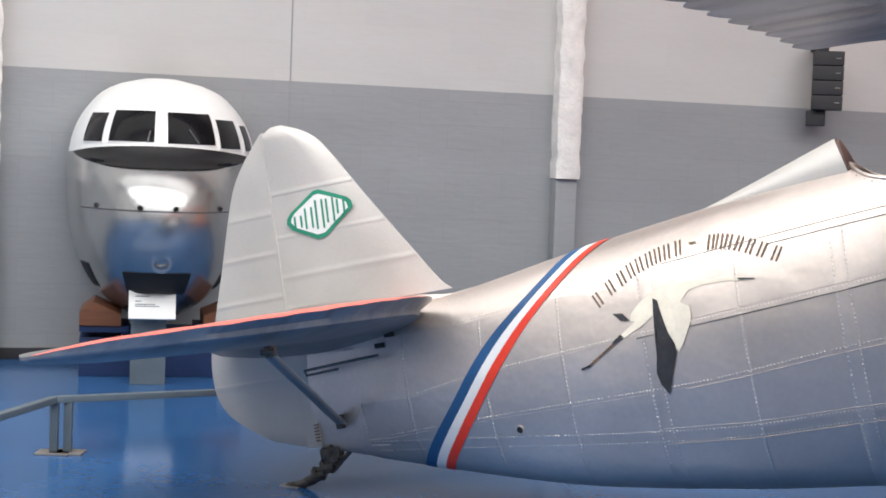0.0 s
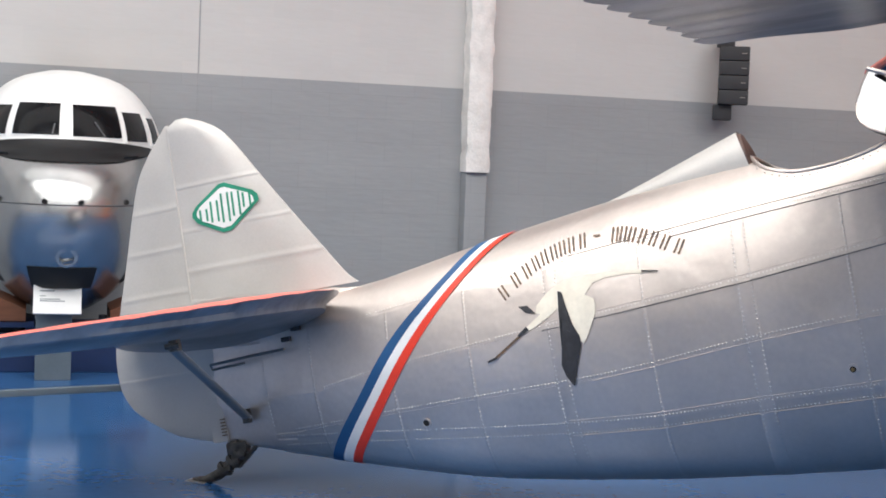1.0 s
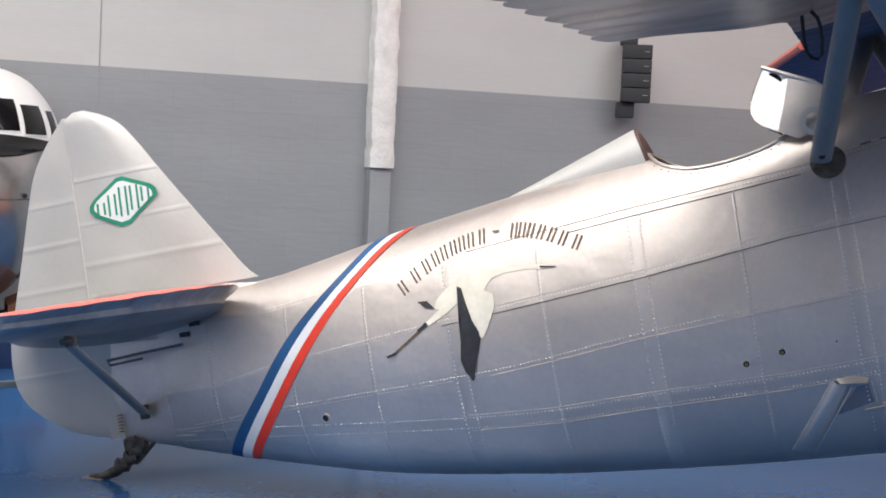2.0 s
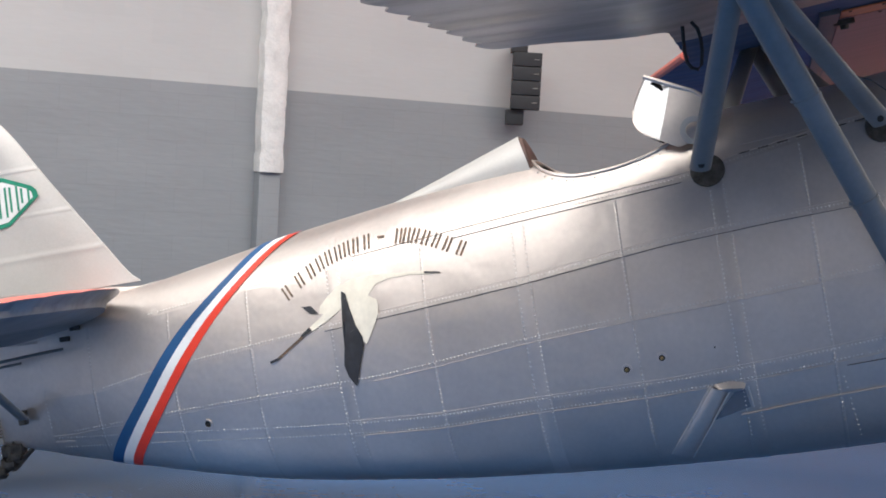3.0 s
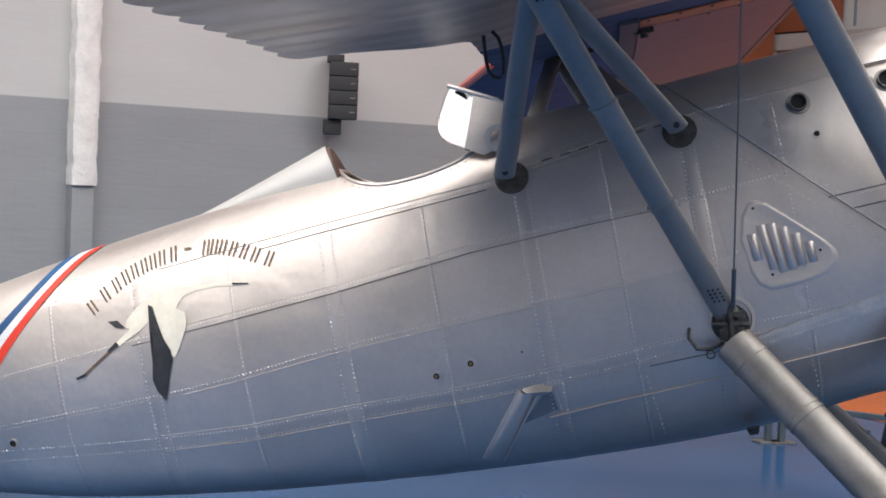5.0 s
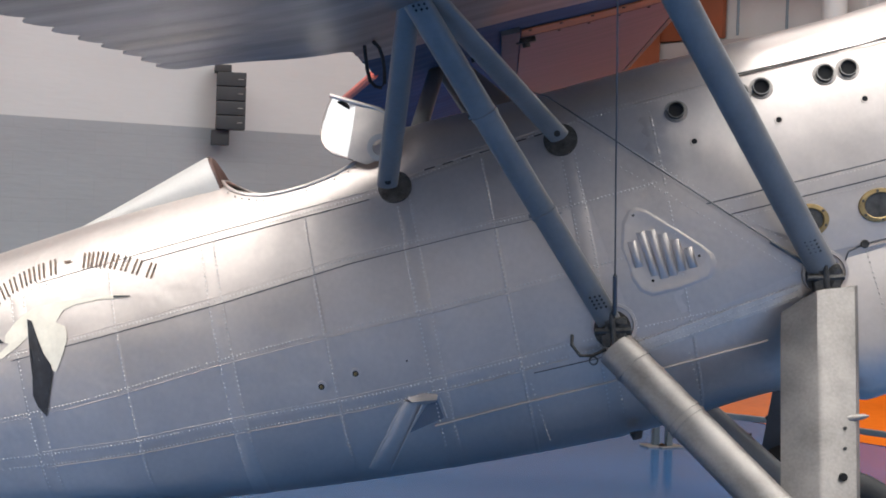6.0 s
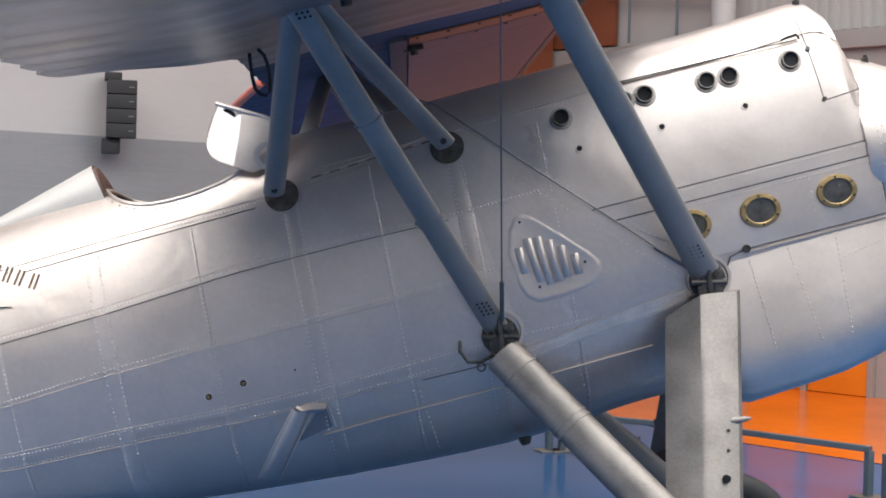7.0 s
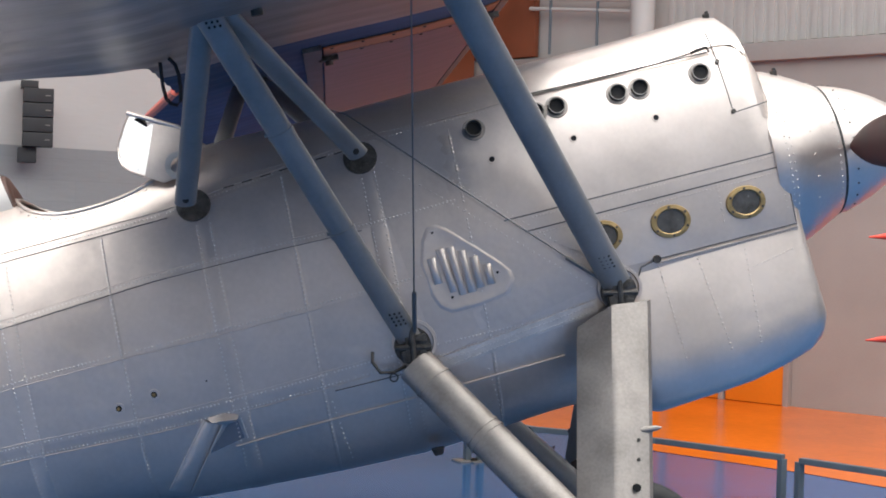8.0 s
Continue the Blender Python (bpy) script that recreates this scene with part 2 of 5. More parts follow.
def hall():
    bm = bmesh.new()
    s = 30
    box(bm, -s, s, -s, s, -0.3, 0.0)
    fl = tagged(part("floor", bm, FLOORBLUE), "glossy blue epoxy floor of the museum hall", "floor", kind="structure")
    # back wall: grey dado below, off-white above, in courses
    wl = thing("wall_north", "painted block wall, grey below and off-white above", "wall", WALL, kind="structure")
    bm = bmesh.new()
    box(bm, -16, 12, 0, 0.3, 0, LINE_Z)
    part("lower_wall", bm, WALLGREY, wl, smooth=False)
    bm = bmesh.new()
    box(bm, -16, 12, 0.004, 0.3, LINE_Z, 9)
    part("upper_wall", bm, WALLWHITE, wl, smooth=False)
    bm = bmesh.new()
    box(bm, -16, 12, -0.02, 0, 0.0, 0.09, 0.004)
    tagged(part("baseboard", bm, CASEBLACK), "dark skirting along the grey wall", "skirting", kind="structure").matrix_basis = WALL
    bm = bmesh.new()
    xj = (WALL.inverted() @ Vector((-1.307, 12.631, 0))).x
    box(bm, xj - 0.006, xj + 0.006, -0.003, 0, 0.09, LINE_Z)
    part("joint_strip", bm, WALLGREY, wl, "narrow vertical joint strip", smooth=False)
    bm = bmesh.new()
    box(bm, xj - 0.006, xj + 0.006, 0.001, 0.004, LINE_Z, 9)
    part("joint_strip", bm, WALLGREY, wl, "narrow vertical joint strip", smooth=False)
    return fl, wl


FLOOR, NORTH = hall()


def pillar(x0, x1, step):
    p = thing("pillar", "steel column in rough white casing above a grey painted foot", "column", WALL, "wall columns", "structure")
    bm = bmesh.new()
    box(bm, x0 + 0.012, x1 - 0.012, -0.13, 0, 0, step, 0.006)
    part("foot", bm, WALLGREY, p, "grey painted column foot")
    bm = bmesh.new()
    n = 90
    loops = []
    rnd = random.Random(5)
    for i in range(n + 1):
        z = step - 0.004 + (9 - step) * i / n * 0.55
        w = 0.012 * noise.noise((0, 0, z * 7)) + 0.004 * rnd.uniform(-1, 1)
        q = 0.012 * noise.noise((5, 0, z * 7)) + 0.004 * rnd.uniform(-1, 1)
        loops.append([(x0 + w, 0, z), (x0 + w, -0.15, z), (x0 + w + 0.03, -0.172 + q * 0.5, z), ((x0 + x1) / 2, -0.176 + w * 0.6, z), (x1 + q - 0.03, -0.17, z), (x1 + q, -0.15, z), (x1 + q, 0, z)])
    rings(bm, loops)
    part("casing", bm, LAGGING, p, "rough white plaster casing")
    return p


def wall_x(X, Y):
    v = WALL.inverted() @ Vector((X, Y, 0))
    return v.x


pillar(wall_x(0.916, 13.136) + 0.03, wall_x(1.15, 13.206), 1.585)
pillar(wall_x(-3.45, 11.836) - 0.24, wall_x(-3.45, 11.836), 1.5)

# ---------------------------------------------------------------- the old parasol monoplane
PITCH, HEAD = 13.0, -23.0
PLANE = Matrix.Translation((2.657, 6.2595, 1.2)) @ Matrix.Rotation(radians(HEAD), 4, "Z") @ Matrix.Rotation(radians(-PITCH), 4, "Y")
plane = thing("monoplane", "silver metal parasol-wing monoplane with a tricolour fuselage band", "aircraft", PLANE)

# x, top, bottom, half width, exponent above, exponent below
BODY = [
    (-3.68, 0.45, -0.165, 0.032, 2.0, 2.0),
    (-3.58, 0.45, -0.19, 0.042, 2.0, 2.0),
    (-3.42, 0.455, -0.234, 0.075, 2.0, 2.0),
    (-3.07, 0.465, -0.323, 0.155, 2.1, 2.1),
    (-2.78, 0.478, -0.395, 0.215, 2.2, 2.2),
    (-2.49, 0.519, -0.462, 0.268, 2.3, 2.3),
    (-2.25, 0.558, -0.510, 0.305, 2.35, 2.35),
    (-1.96, 0.602, -0.552, 0.340, 2.15, 2.4),
    (-1.69, 0.637, -0.584, 0.365, 2.12, 2.4),
    (-1.40, 0.672, -0.617, 0.385, 2.1, 2.4),
    (-0.95, 0.725, -0.652, 0.402, 2.1, 2.4),
    (-0.50, 0.770, -0.680, 0.412, 2.12, 2.4),
    (0.00, 0.813, -0.698, 0.418, 2.2, 2.4),
    (0.50, 0.833, -0.702, 0.420, 2.4, 2.4),
    (0.80, 0.853, -0.690, 0.420, 2.5, 2.4),
    (1.34, 0.887, -0.630, 0.415, 2.6, 2.4),
    (1.90, 0.917, -0.640, 0.400, 2.7, 2.4),
    (2.15, 0.940, -0.60, 0.392, 2.7, 2.4),
    (2.25, 0.946, -0.58, 0.388, 2.7, 2.4),
    (2.32, 0.925, -0.56, 0.385, 2.7, 2.4),
    (2.37, 0.86, -0.55, 0.382, 2.6, 2.4),
    (2.415, 0.70, -0.54, 0.378, 2.4, 2.4),
]
MIDZ = 0.10


SEAMS = [  # longitudinal seams on the side: height along x
    [(-2.7, 0.325), (-2.215, 0.373), (-1.67, 0.417), (-1.17, 0.460), (-0.92, 0.480), (-0.19, 0.530), (0.05, 0.570), (0.56, 0.645), (0.76, 0.667), (1.2, 0.69)],
    [(-3.0, 0.02), (-2.68, 0.07), (-2.24, 0.112), (-1.82, 0.150), (-1.40, 0.180), (-0.89, 0.220), (-0.30, 0.283), (0.176, 0.309), (0.59, 0.322), (1.0, 0.35)],
    [(-3.2, -0.16), (-2.54, -0.125), (-1.63, -0.095), (-1.39, -0.077), (-0.93, -0.03), (-0.50, -0.003), (0.0, 0.018), (0.36, 0.04), (0.8, 0.07)],
    [(-3.3, -0.185), (-2.7, -0.22), (-1.77, -0.287), (-1.38, -0.303), (-0.93, -0.293), (-0.39, -0.293), (0.085, -0.272), (0.505, -0.24), (0.8, -0.225), (1.4, -0.21)],
]
FRAMES = [-3.33, -3.04, -2.6, -2.185, -1.76, -1.345, -0.905, -0.475, -0.048, 0.305, 0.662, 1.03, 1.4]
DOUBLE = (-1.76, -0.905, -0.048, 0.662)


def section(x, phi, grow=0.0):
    """A point of the fuselage skin: phi 0 at the top, pi/2 at the camera's side, pi below; flat between the seams."""
    zt, zb, hw, nt, nb = lerp(BODY, x)
    mid = zb + (zt - zb) * 0.48

    def wide(z):
        if z >= mid:
            r, n = min(1, (z - mid) / (zt - mid)), nt
        else:
            r, n = min(1, (mid - z) / (mid - zb)), nb
        return hw * max(0.0, 1 - r**n) ** (1 / n)
    c, s = math.cos(phi), math.sin(phi)
    n = nt if c >= 0 else nb
    h = (zt - mid) if c >= 0 else (mid - zb)
    r = abs(c) ** (2 / n)
    z = mid + math.copysign(r, c) * h
    y = hw * abs(s) ** (2 / n)
    if x < 1.0 and -0.32 < z < 0.66:
        zs = [min(lerp(m, x)[0], zt - 0.02) for m in SEAMS]
        for a, b in zip(zs, zs[1:]):
            if b < z < a and a - b > 0.01:
                k = (z - b) / (a - b)
                y += 0.5 * ((wide(b) * (1 - k) + wide(a) * k) - y)
                break
    return Vector((x, -math.copysign(y + grow * abs(s), s), z + grow * r * (1 if c >= 0 else -1)))


def phi_at(x, z):
    zt, zb, hw, nt, nb = lerp(BODY, x)
    mid = zb + (zt - zb) * 0.48
    if z >= mid:
        return math.acos(min(1, ((z - mid) / (zt - mid))) ** (nt / 2))
    return math.pi - math.acos(min(1, ((mid - z) / (mid - zb))) ** (nb / 2))


def on_side(x, z, grow=0.003):
    return section(x, phi_at(x, z), grow)


def side_normal(x, z):
    a = on_side(x + 0.01, z, 0) - on_side(x - 0.01, z, 0)
    b = on_side(x, z + 0.01, 0) - on_side(x, z - 0.01, 0)
    n = a.cross(b).normalized()
    return n if n.y < 0 else -n


COCKPIT = [(-0.84, 0.735), (-0.78, 0.68), (-0.70, 0.645), (-0.62, 0.63), (-0.5, 0.632), (-0.38, 0.648), (-0.28, 0.675), (-0.19, 0.72), (-0.13, 0.79)]


def cockpit_phi(x):
    if not -0.84 < x < -0.13:
        return 0.0
    return phi_at(x, min(lerp(COCKPIT, x)[0], lerp(BODY, x)[0] - 0.001))


def skin(bm, x0, x1, nx, p0, p1, nphi, grow=0.0, thick=0.0, pillow=0.0):
    """A patch of skin; p0 and p1 are angles or functions of x; pillow swells its middle."""
    f0 = p0 if callable(p0) else (lambda x: p0)
    f1 = p1 if callable(p1) else (lambda x: p1)
    loops = []
    for i in range(nx + 1):
        x = x0 + (x1 - x0) * i / nx
        a, b = f0(x), f1(x)
        swell = [pillow * (math.sin(math.pi * i / nx) * math.sin(math.pi * k / nphi)) ** 0.6 if 0 < i < nx and 0 < k < nphi else 0.0 for k in range(nphi + 1)]
        lp = [section(x, a + (b - a) * k / nphi, grow + swell[k]) for k in range(nphi + 1)]
        if thick:
            lp += [section(x, a + (b - a) * k / nphi, grow - thick) for k in range(nphi, -1, -1)]
        loops.append(lp)
    rings(bm, loops, cap=bool(thick), closed=bool(thick))
    return bm


def fuselage():
    # inner body just below the panels, open over the cockpit
    xs = [-3.68 + 0.05 * i for i in range(124)]
    xs = sorted(set([round(x, 3) for x in xs if x < 2.415] + [2.415, -0.84, -0.13]))
    bm = bmesh.new()
    loops = []
    for x in xs:
        a = cockpit_phi(x)
        lp = [section(x, a + (2 * math.pi - 2 * a) * k / 56, -0.003) for k in range(57)]
        loops.append(lp)
    rings(bm, loops, cap=False, closed=False)
    part("body_shell", bm, SKIN, plane, "silver metal fuselage shell")
    # dark cockpit tub and rolled rim
    bm = bmesh.new()
    loops = []
    for i in range(15):
        x = -0.9 + 0.85 * i / 14
        a = max(cockpit_phi(min(max(x, -0.83), -0.14)), 0.2)
        loops.append([section(x, a + (2 * math.pi - 2 * a) * k / 20, -0.03) for k in range(21)])
    rings(bm, loops, cap=False, closed=False)
    part("cockpit_tub", bm, DARK, plane, "dark cockpit interior")
    bm = bmesh.new()
    near = [section(x, cockpit_phi(x), 0.002) for x in [-0.835 + 0.7 * i / 28 for i in range(29)]]
    far = [Vector((p.x, -p.y, p.z)) for p in reversed(near)]
    tube(bm, near + far + [near[0]], 0.009, 8)
    part("cockpit_rim", bm, SKIN, plane, "rolled metal cockpit rim")


fuselage()
def panels():
    """Skin panels between the frames and the seams, each lapping a little over the next."""
    rnd = random.Random(3)
    for i in range(len(FRAMES) - 1):
        x0, x1 = FRAMES[i], FRAMES[i + 1]
        for side in (1, -1):
            bounds = [cockpit_phi if (x0 < -0.2 and x1 > -0.8) else 0.0]
            for sm in SEAMS:
                bounds.append(lambda x, sm=sm: phi_at(x, lerp(sm, x)[0]))
            bounds.append(math.pi)
            for k in range(1, len(bounds) - 1):
                bm = bmesh.new()
                g = 0.0006 + 0.0012 * (k % 2) + rnd.uniform(0, 0.0008)
                p0, p1 = bounds[k], bounds[k + 1]
                if side < 0:
                    p0, p1 = [((lambda x, p=p: -p(x)) if callable(p) else -p) for p in (p0, p1)]
                skin(bm, x0 + 0.0005, x1 + 0.0008, 12, p0, p1, 12, grow=g, thick=0.0022, pillow=rnd.uniform(0.0008, 0.0022))
                part("skin_panel", bm, SKIN, plane, angle=60)


panels()
for xa, xb, nn in ((-3.22, -0.84, 48), (-0.84, -0.13, 24), (-0.13, 1.4, 30)):
    for side in (1, -1):
        def low(x, side=side):
            return side * phi_at(x, min(lerp(SEAMS[0], x)[0], lerp(BODY, x)[0] - 0.03))

        def high(x, side=side):
            return side * cockpit_phi(x)
        part("top_sheet", skin(bmesh.new(), xa, xb, nn, high, low, 14, grow=0.001, thick=0.0022), SKIN, plane, "long top skin sheet", angle=60)


# edges of the tricolour band: height, place along the body
BL = [(-0.62, -3.24), (-0.308, -3.055), (-0.024, -2.794), (0.15, -2.641), (0.261, -2.525), (0.354, -2.407), (0.461, -2.269), (0.545, -2.171), (0.62, -2.08)]
BR = [(-0.62, -3.10), (-0.345, -2.899), (-0.175, -2.743), (0.083, -2.524), (0.246, -2.374), (0.368, -2.245), (0.498, -2.098), (0.569, -2.006), (0.63, -1.90)]



def on_band(x, z):
    return lerp(BL, z)[0] - 0.01 < x < lerp(BR, z)[0] + 0.01


def riveting():
    """Raised rivet heads in rows along the frames and seams on the seen side."""
    bm = bmesh.new()
    spots = []
    rnd = random.Random(11)
    for x in FRAMES[:-1]:
        zt, zb = lerp(BODY, x)[:2]
        top = min(zt - 0.2, lerp(SEAMS[0], x)[0])
        for dx in ((-0.028, 0.028) if x in DOUBLE else (0.0,)):
            z = zb + 0.14
            while z < top:
                spots.append((x + dx, z))
                z += 0.019
    for sm in SEAMS:
        x = sm[0][0]
        while x < min(sm[-1][0], 1.35):
            spots.append((x, lerp(sm, x)[0] + 0.014))
            if sm is SEAMS[3]:
                spots.append((x, lerp(sm, x)[0] - 0.032))
            x += 0.0165
    for x, z in spots:
        if on_band(x, z) or rnd.random() < 0.06:
            continue
        c, n = on_side(x, z, 0.0036), side_normal(x, z)
        disc(bm, c, n, 0.0046, rnd.uniform(0.0010, 0.0020), 6, r2=0.0026)
    ob = part("riveting", bm, RIVET, plane, "rows of small raised rivets")
    ob["kind"] = "stuff"


riveting()


def frame_strips():
    """Narrow lap strips over the frames on the seen side."""
    for x in FRAMES[1:-1]:
        bm = bmesh.new()
        loops = []
        wide = 0.036 if x in DOUBLE else 0.009
        top = phi_at(x, min(lerp(SEAMS[0], x)[0], lerp(BODY, x)[0] - 0.05))
        for k in range(41):
            phi = top + (math.pi * 0.96 - top) * k / 40
            loops.append([section(x - wide, phi, 0.0016), section(x - wide + 0.005, phi, 0.0030), section(x + wide - 0.005, phi, 0.0030), section(x + wide, phi, 0.0016)])
        rings(bm, loops)
        part("frame_strip", bm, SKIN, plane, angle=70)


frame_strips()


def decal(name, poly, mat, label="", grow=0.0062, cuts=2, parent=None):
    """A thin painted patch on the seen side, from a polygon of (x, z)."""
    bm = bmesh.new()
    bm.faces.new([bm.verts.new((x, 0, z)) for x, z in poly])
    bmesh.ops.triangulate(bm, faces=bm.faces)
    if cuts:
        bmesh.ops.subdivide_edges(bm, edges=bm.edges, cuts=cuts, use_grid_fill=True)
    for v in bm.verts:
        v.co = on_side(v.co.x, v.co.z, grow)
    return part(name, bm, mat, parent or plane, label)


def quad_panel(name, corners, mat, grow, label="", nu=24, nv=12, thick=0.003):
    """A sheet on the side between four corners (x, z): upper rear, upper front, lower front, lower rear."""
    a, b, c, d = [Vector((x, 0, z)) for x, z in corners]
    bm = bmesh.new()
    loops = []
    for i in range(nu + 1):
        u = i / nu
        p, q = a.lerp(b, u), d.lerp(c, u)
        pts = [p.lerp(q, k / nv) for k in range(nv + 1)]
        loops.append([on_side(v.x, v.z, grow) for v in pts] + [on_side(v.x, v.z, grow - thick) for v in reversed(pts)])
    rings(bm, loops)
    return part(name, bm, mat, plane, label, angle=60)


def seam_strip(pts, w=0.004, mat=None, grow=0.004, name="seam", n=16, label=""):
    """A narrow raised or dark strip through points (x, z) of the side."""
    bm = bmesh.new()
    q = []
    for (x0, z0), (x1, z1) in zip(pts, pts[1:]):
        for k in range(n):
            q.append((x0 + (x1 - x0) * k / n, z0 + (z1 - z0) * k / n))
    q.append(pts[-1])
    tube(bm, [on_side(x, z, grow) for x, z in q], w, 6, flat=1.0)
    return part(name, bm, mat or SEAM, plane, label)


# ---- tricolour band

def band():
    def edge(s, phi):
        x = -2.4
        for _ in range(12):
            z = section(x, phi).z
            x += 0.6 * ((lerp(BL, z)[0] * (1 - s) + lerp(BR, z)[0] * s) - x)
        return section(x, phi, 0.0062)
    for s0, s1, mat, lab in ((0, 0.36, BLUE, "dark blue stripe"), (0.36, 0.68, WHITE, "white stripe"), (0.68, 1.0, BANDRED, "red stripe")):
        bm = bmesh.new()
        loops = []
        for k in range(61):
            phi = 0.02 + (math.pi * 0.985) * k / 60
            loops.append([edge(s0 + (s1 - s0) * j / 3, phi) for j in range(4)])
        rings(bm, loops, cap=False, closed=False)
        part("stripe", bm, mat, plane, lab)


band()


def lettering():
    """Worn curved lettering as plain slanted marks, one for each character."""
    arc = [(-1.984, 0.332), (-1.921, 0.378), (-1.866, 0.410), (-1.821, 0.436), (-1.779, 0.455), (-1.734, 0.470), (-1.693, 0.482), (-1.650, 0.491), (-1.597, 0.498),
           None, (-1.445, 0.501), (-1.407, 0.498), (-1.367, 0.490), (-1.320, 0.475), (-1.271, 0.456), (-1.222, 0.433), (-1.162, 0.406)]
    for k, c in enumerate(arc):
        if c is None:
            decal("lettering_mark", [(-1.542, 0.507), (-1.510, 0.506), (-1.510, 0.514), (-1.542, 0.516)], INK, grow=0.0068, cuts=0)
            continue
        nb = [q for q in arc[max(0, k - 1):k + 2] if q]
        a = math.atan2(nb[-1][1] - nb[0][1], nb[-1][0] - nb[0][0]) if len(nb) > 1 else 0
        ca, sa = math.cos(a), math.sin(a)

        def put(u, v):
            return (c[0] + u * ca - v * sa, c[1] + u * sa + v * ca)
        h, w = 0.033, 0.0150
        bm = bmesh.new()
        strokes = [(-w * 0.7, -h, -w * 0.7 + 0.006, h), (w * 0.7, -h, w * 0.7 + 0.006, h)]
        for u0, v0, u1, v1 in strokes:
            d = Vector((u1 - u0, v1 - v0)).normalized()
            nn = Vector((-d.y, d.x)) * 0.0046
            fs = [bm.verts.new(on_side(*put(u, v), 0.0068)) for u, v in ((u0 + nn.x, v0 + nn.y), (u1 + nn.x, v1 + nn.y), (u1 - nn.x, v1 - nn.y), (u0 - nn.x, v0 - nn.y))]
            bm.faces.new(fs)
        part("lettering_mark", bm, INK, plane)


lettering()
# ---- painted emblem in plain shapes, ivory with black ends
decal("emblem_field", [(-1.263, 0.316), (-1.321, 0.335), (-1.436, 0.341), (-1.527, 0.349), (-1.606, 0.352), (-1.686, 0.346), (-1.741, 0.324), (-1.783, 0.298), (-1.830, 0.255),
      (-1.838, 0.222), (-1.817, 0.217), (-1.890, 0.168), (-1.878, 0.152), (-1.778, 0.199), (-1.730, 0.231), (-1.66, 0.25), (-1.60, 0.27), (-1.565, 0.312), (-1.50, 0.327), (-1.40, 0.328), (-1.33, 0.318)], EMBW, "ivory painted emblem shape")
decal("emblem_field", [(-1.66, 0.262), (-1.60, 0.268), (-1.563, 0.245), (-1.557, 0.215), (-1.564, 0.181), (-1.607, 0.101), (-1.635, 0.062), (-1.70, 0.13), (-1.715, 0.28)], EMBW, "ivory painted emblem shape", grow=0.0078)
decal("emblem_mark", [(-1.724, 0.302), (-1.704, 0.290), (-1.690, 0.224), (-1.670, 0.147), (-1.647, 0.095), (-1.648, 0.058), (-1.679, -0.024), (-1.709, -0.113), (-1.739, -0.066), (-1.752, -0.015), (-1.738, 0.06), (-1.726, 0.13), (-1.722, 0.228)], EMBB, "black painted emblem shape", grow=0.0105)
decal("emblem_mark", [(-1.918, 0.262), (-1.872, 0.259), (-1.838, 0.221), (-1.883, 0.229)], EMBB, "black painted emblem shape", grow=0.0105, cuts=1)
decal("emblem_mark", [(-1.335, 0.331), (-1.263, 0.318), (-1.263, 0.313), (-1.335, 0.322)], EMBB, grow=0.0105, cuts=1)
decal("emblem_line_end", [(-1.890, 0.170), (-1.878, 0.156), (-1.925, 0.132), (-1.935, 0.140)], EMBB, grow=0.0105, cuts=1)
decal("emblem_line", [(-1.925, 0.142), (-1.920, 0.132), (-2.062, 0.046), (-2.070, 0.054)], INK, "thin worn painted line", grow=0.0072, cuts=1)
decal("emblem_line_end", [(-2.055, 0.060), (-2.050, 0.050), (-2.096, 0.038), (-2.100, 0.048)], EMBB, grow=0.0105, cuts=1)


def small_hole(x, z, r, rim=0.0, label=""):
    c, nn = on_side(x, z, 0.002), side_normal(x, z)
    bm = bmesh.new()
    disc(bm, c - nn * 0.004, nn, r, 0.008, 14)
    ob = part("hole", bm, DARK, plane, label or "small dark drilled hole")
    if rim:
        bm = bmesh.new()
        ring_shape(bm, c - nn * 0.001, nn, r * 0.98, r + rim, 0.008, 18)
        part("rim", bm, SKIN, ob, "raised metal rim")
    return ob


small_hole(-2.465, -0.19, 0.016, 0.006)
for sx, sz in ((-0.533, -0.205), (-0.381, -0.177)):
    o = small_hole(sx, sz, 0.013, 0.010)
    bm = bmesh.new()
    disc(bm, on_side(sx, sz, 0.004), side_normal(sx, sz), 0.008, 0.018, 10, r2=0.006)
    part("plug", bm, BRASS, o, "small brass plug")
small_hole(-0.16, -0.165, 0.004)

# ---- headrest fairing and cockpit pad


def deck_at(x, y):
    """Height of the deck off the middle line."""
    lo, hi = 0.0, 1.3
    for _ in range(22):
        m = (lo + hi) / 2
        lo, hi = (m, hi) if abs(section(x, m).y) < abs(y) else (lo, m)
    return section(x, lo).z


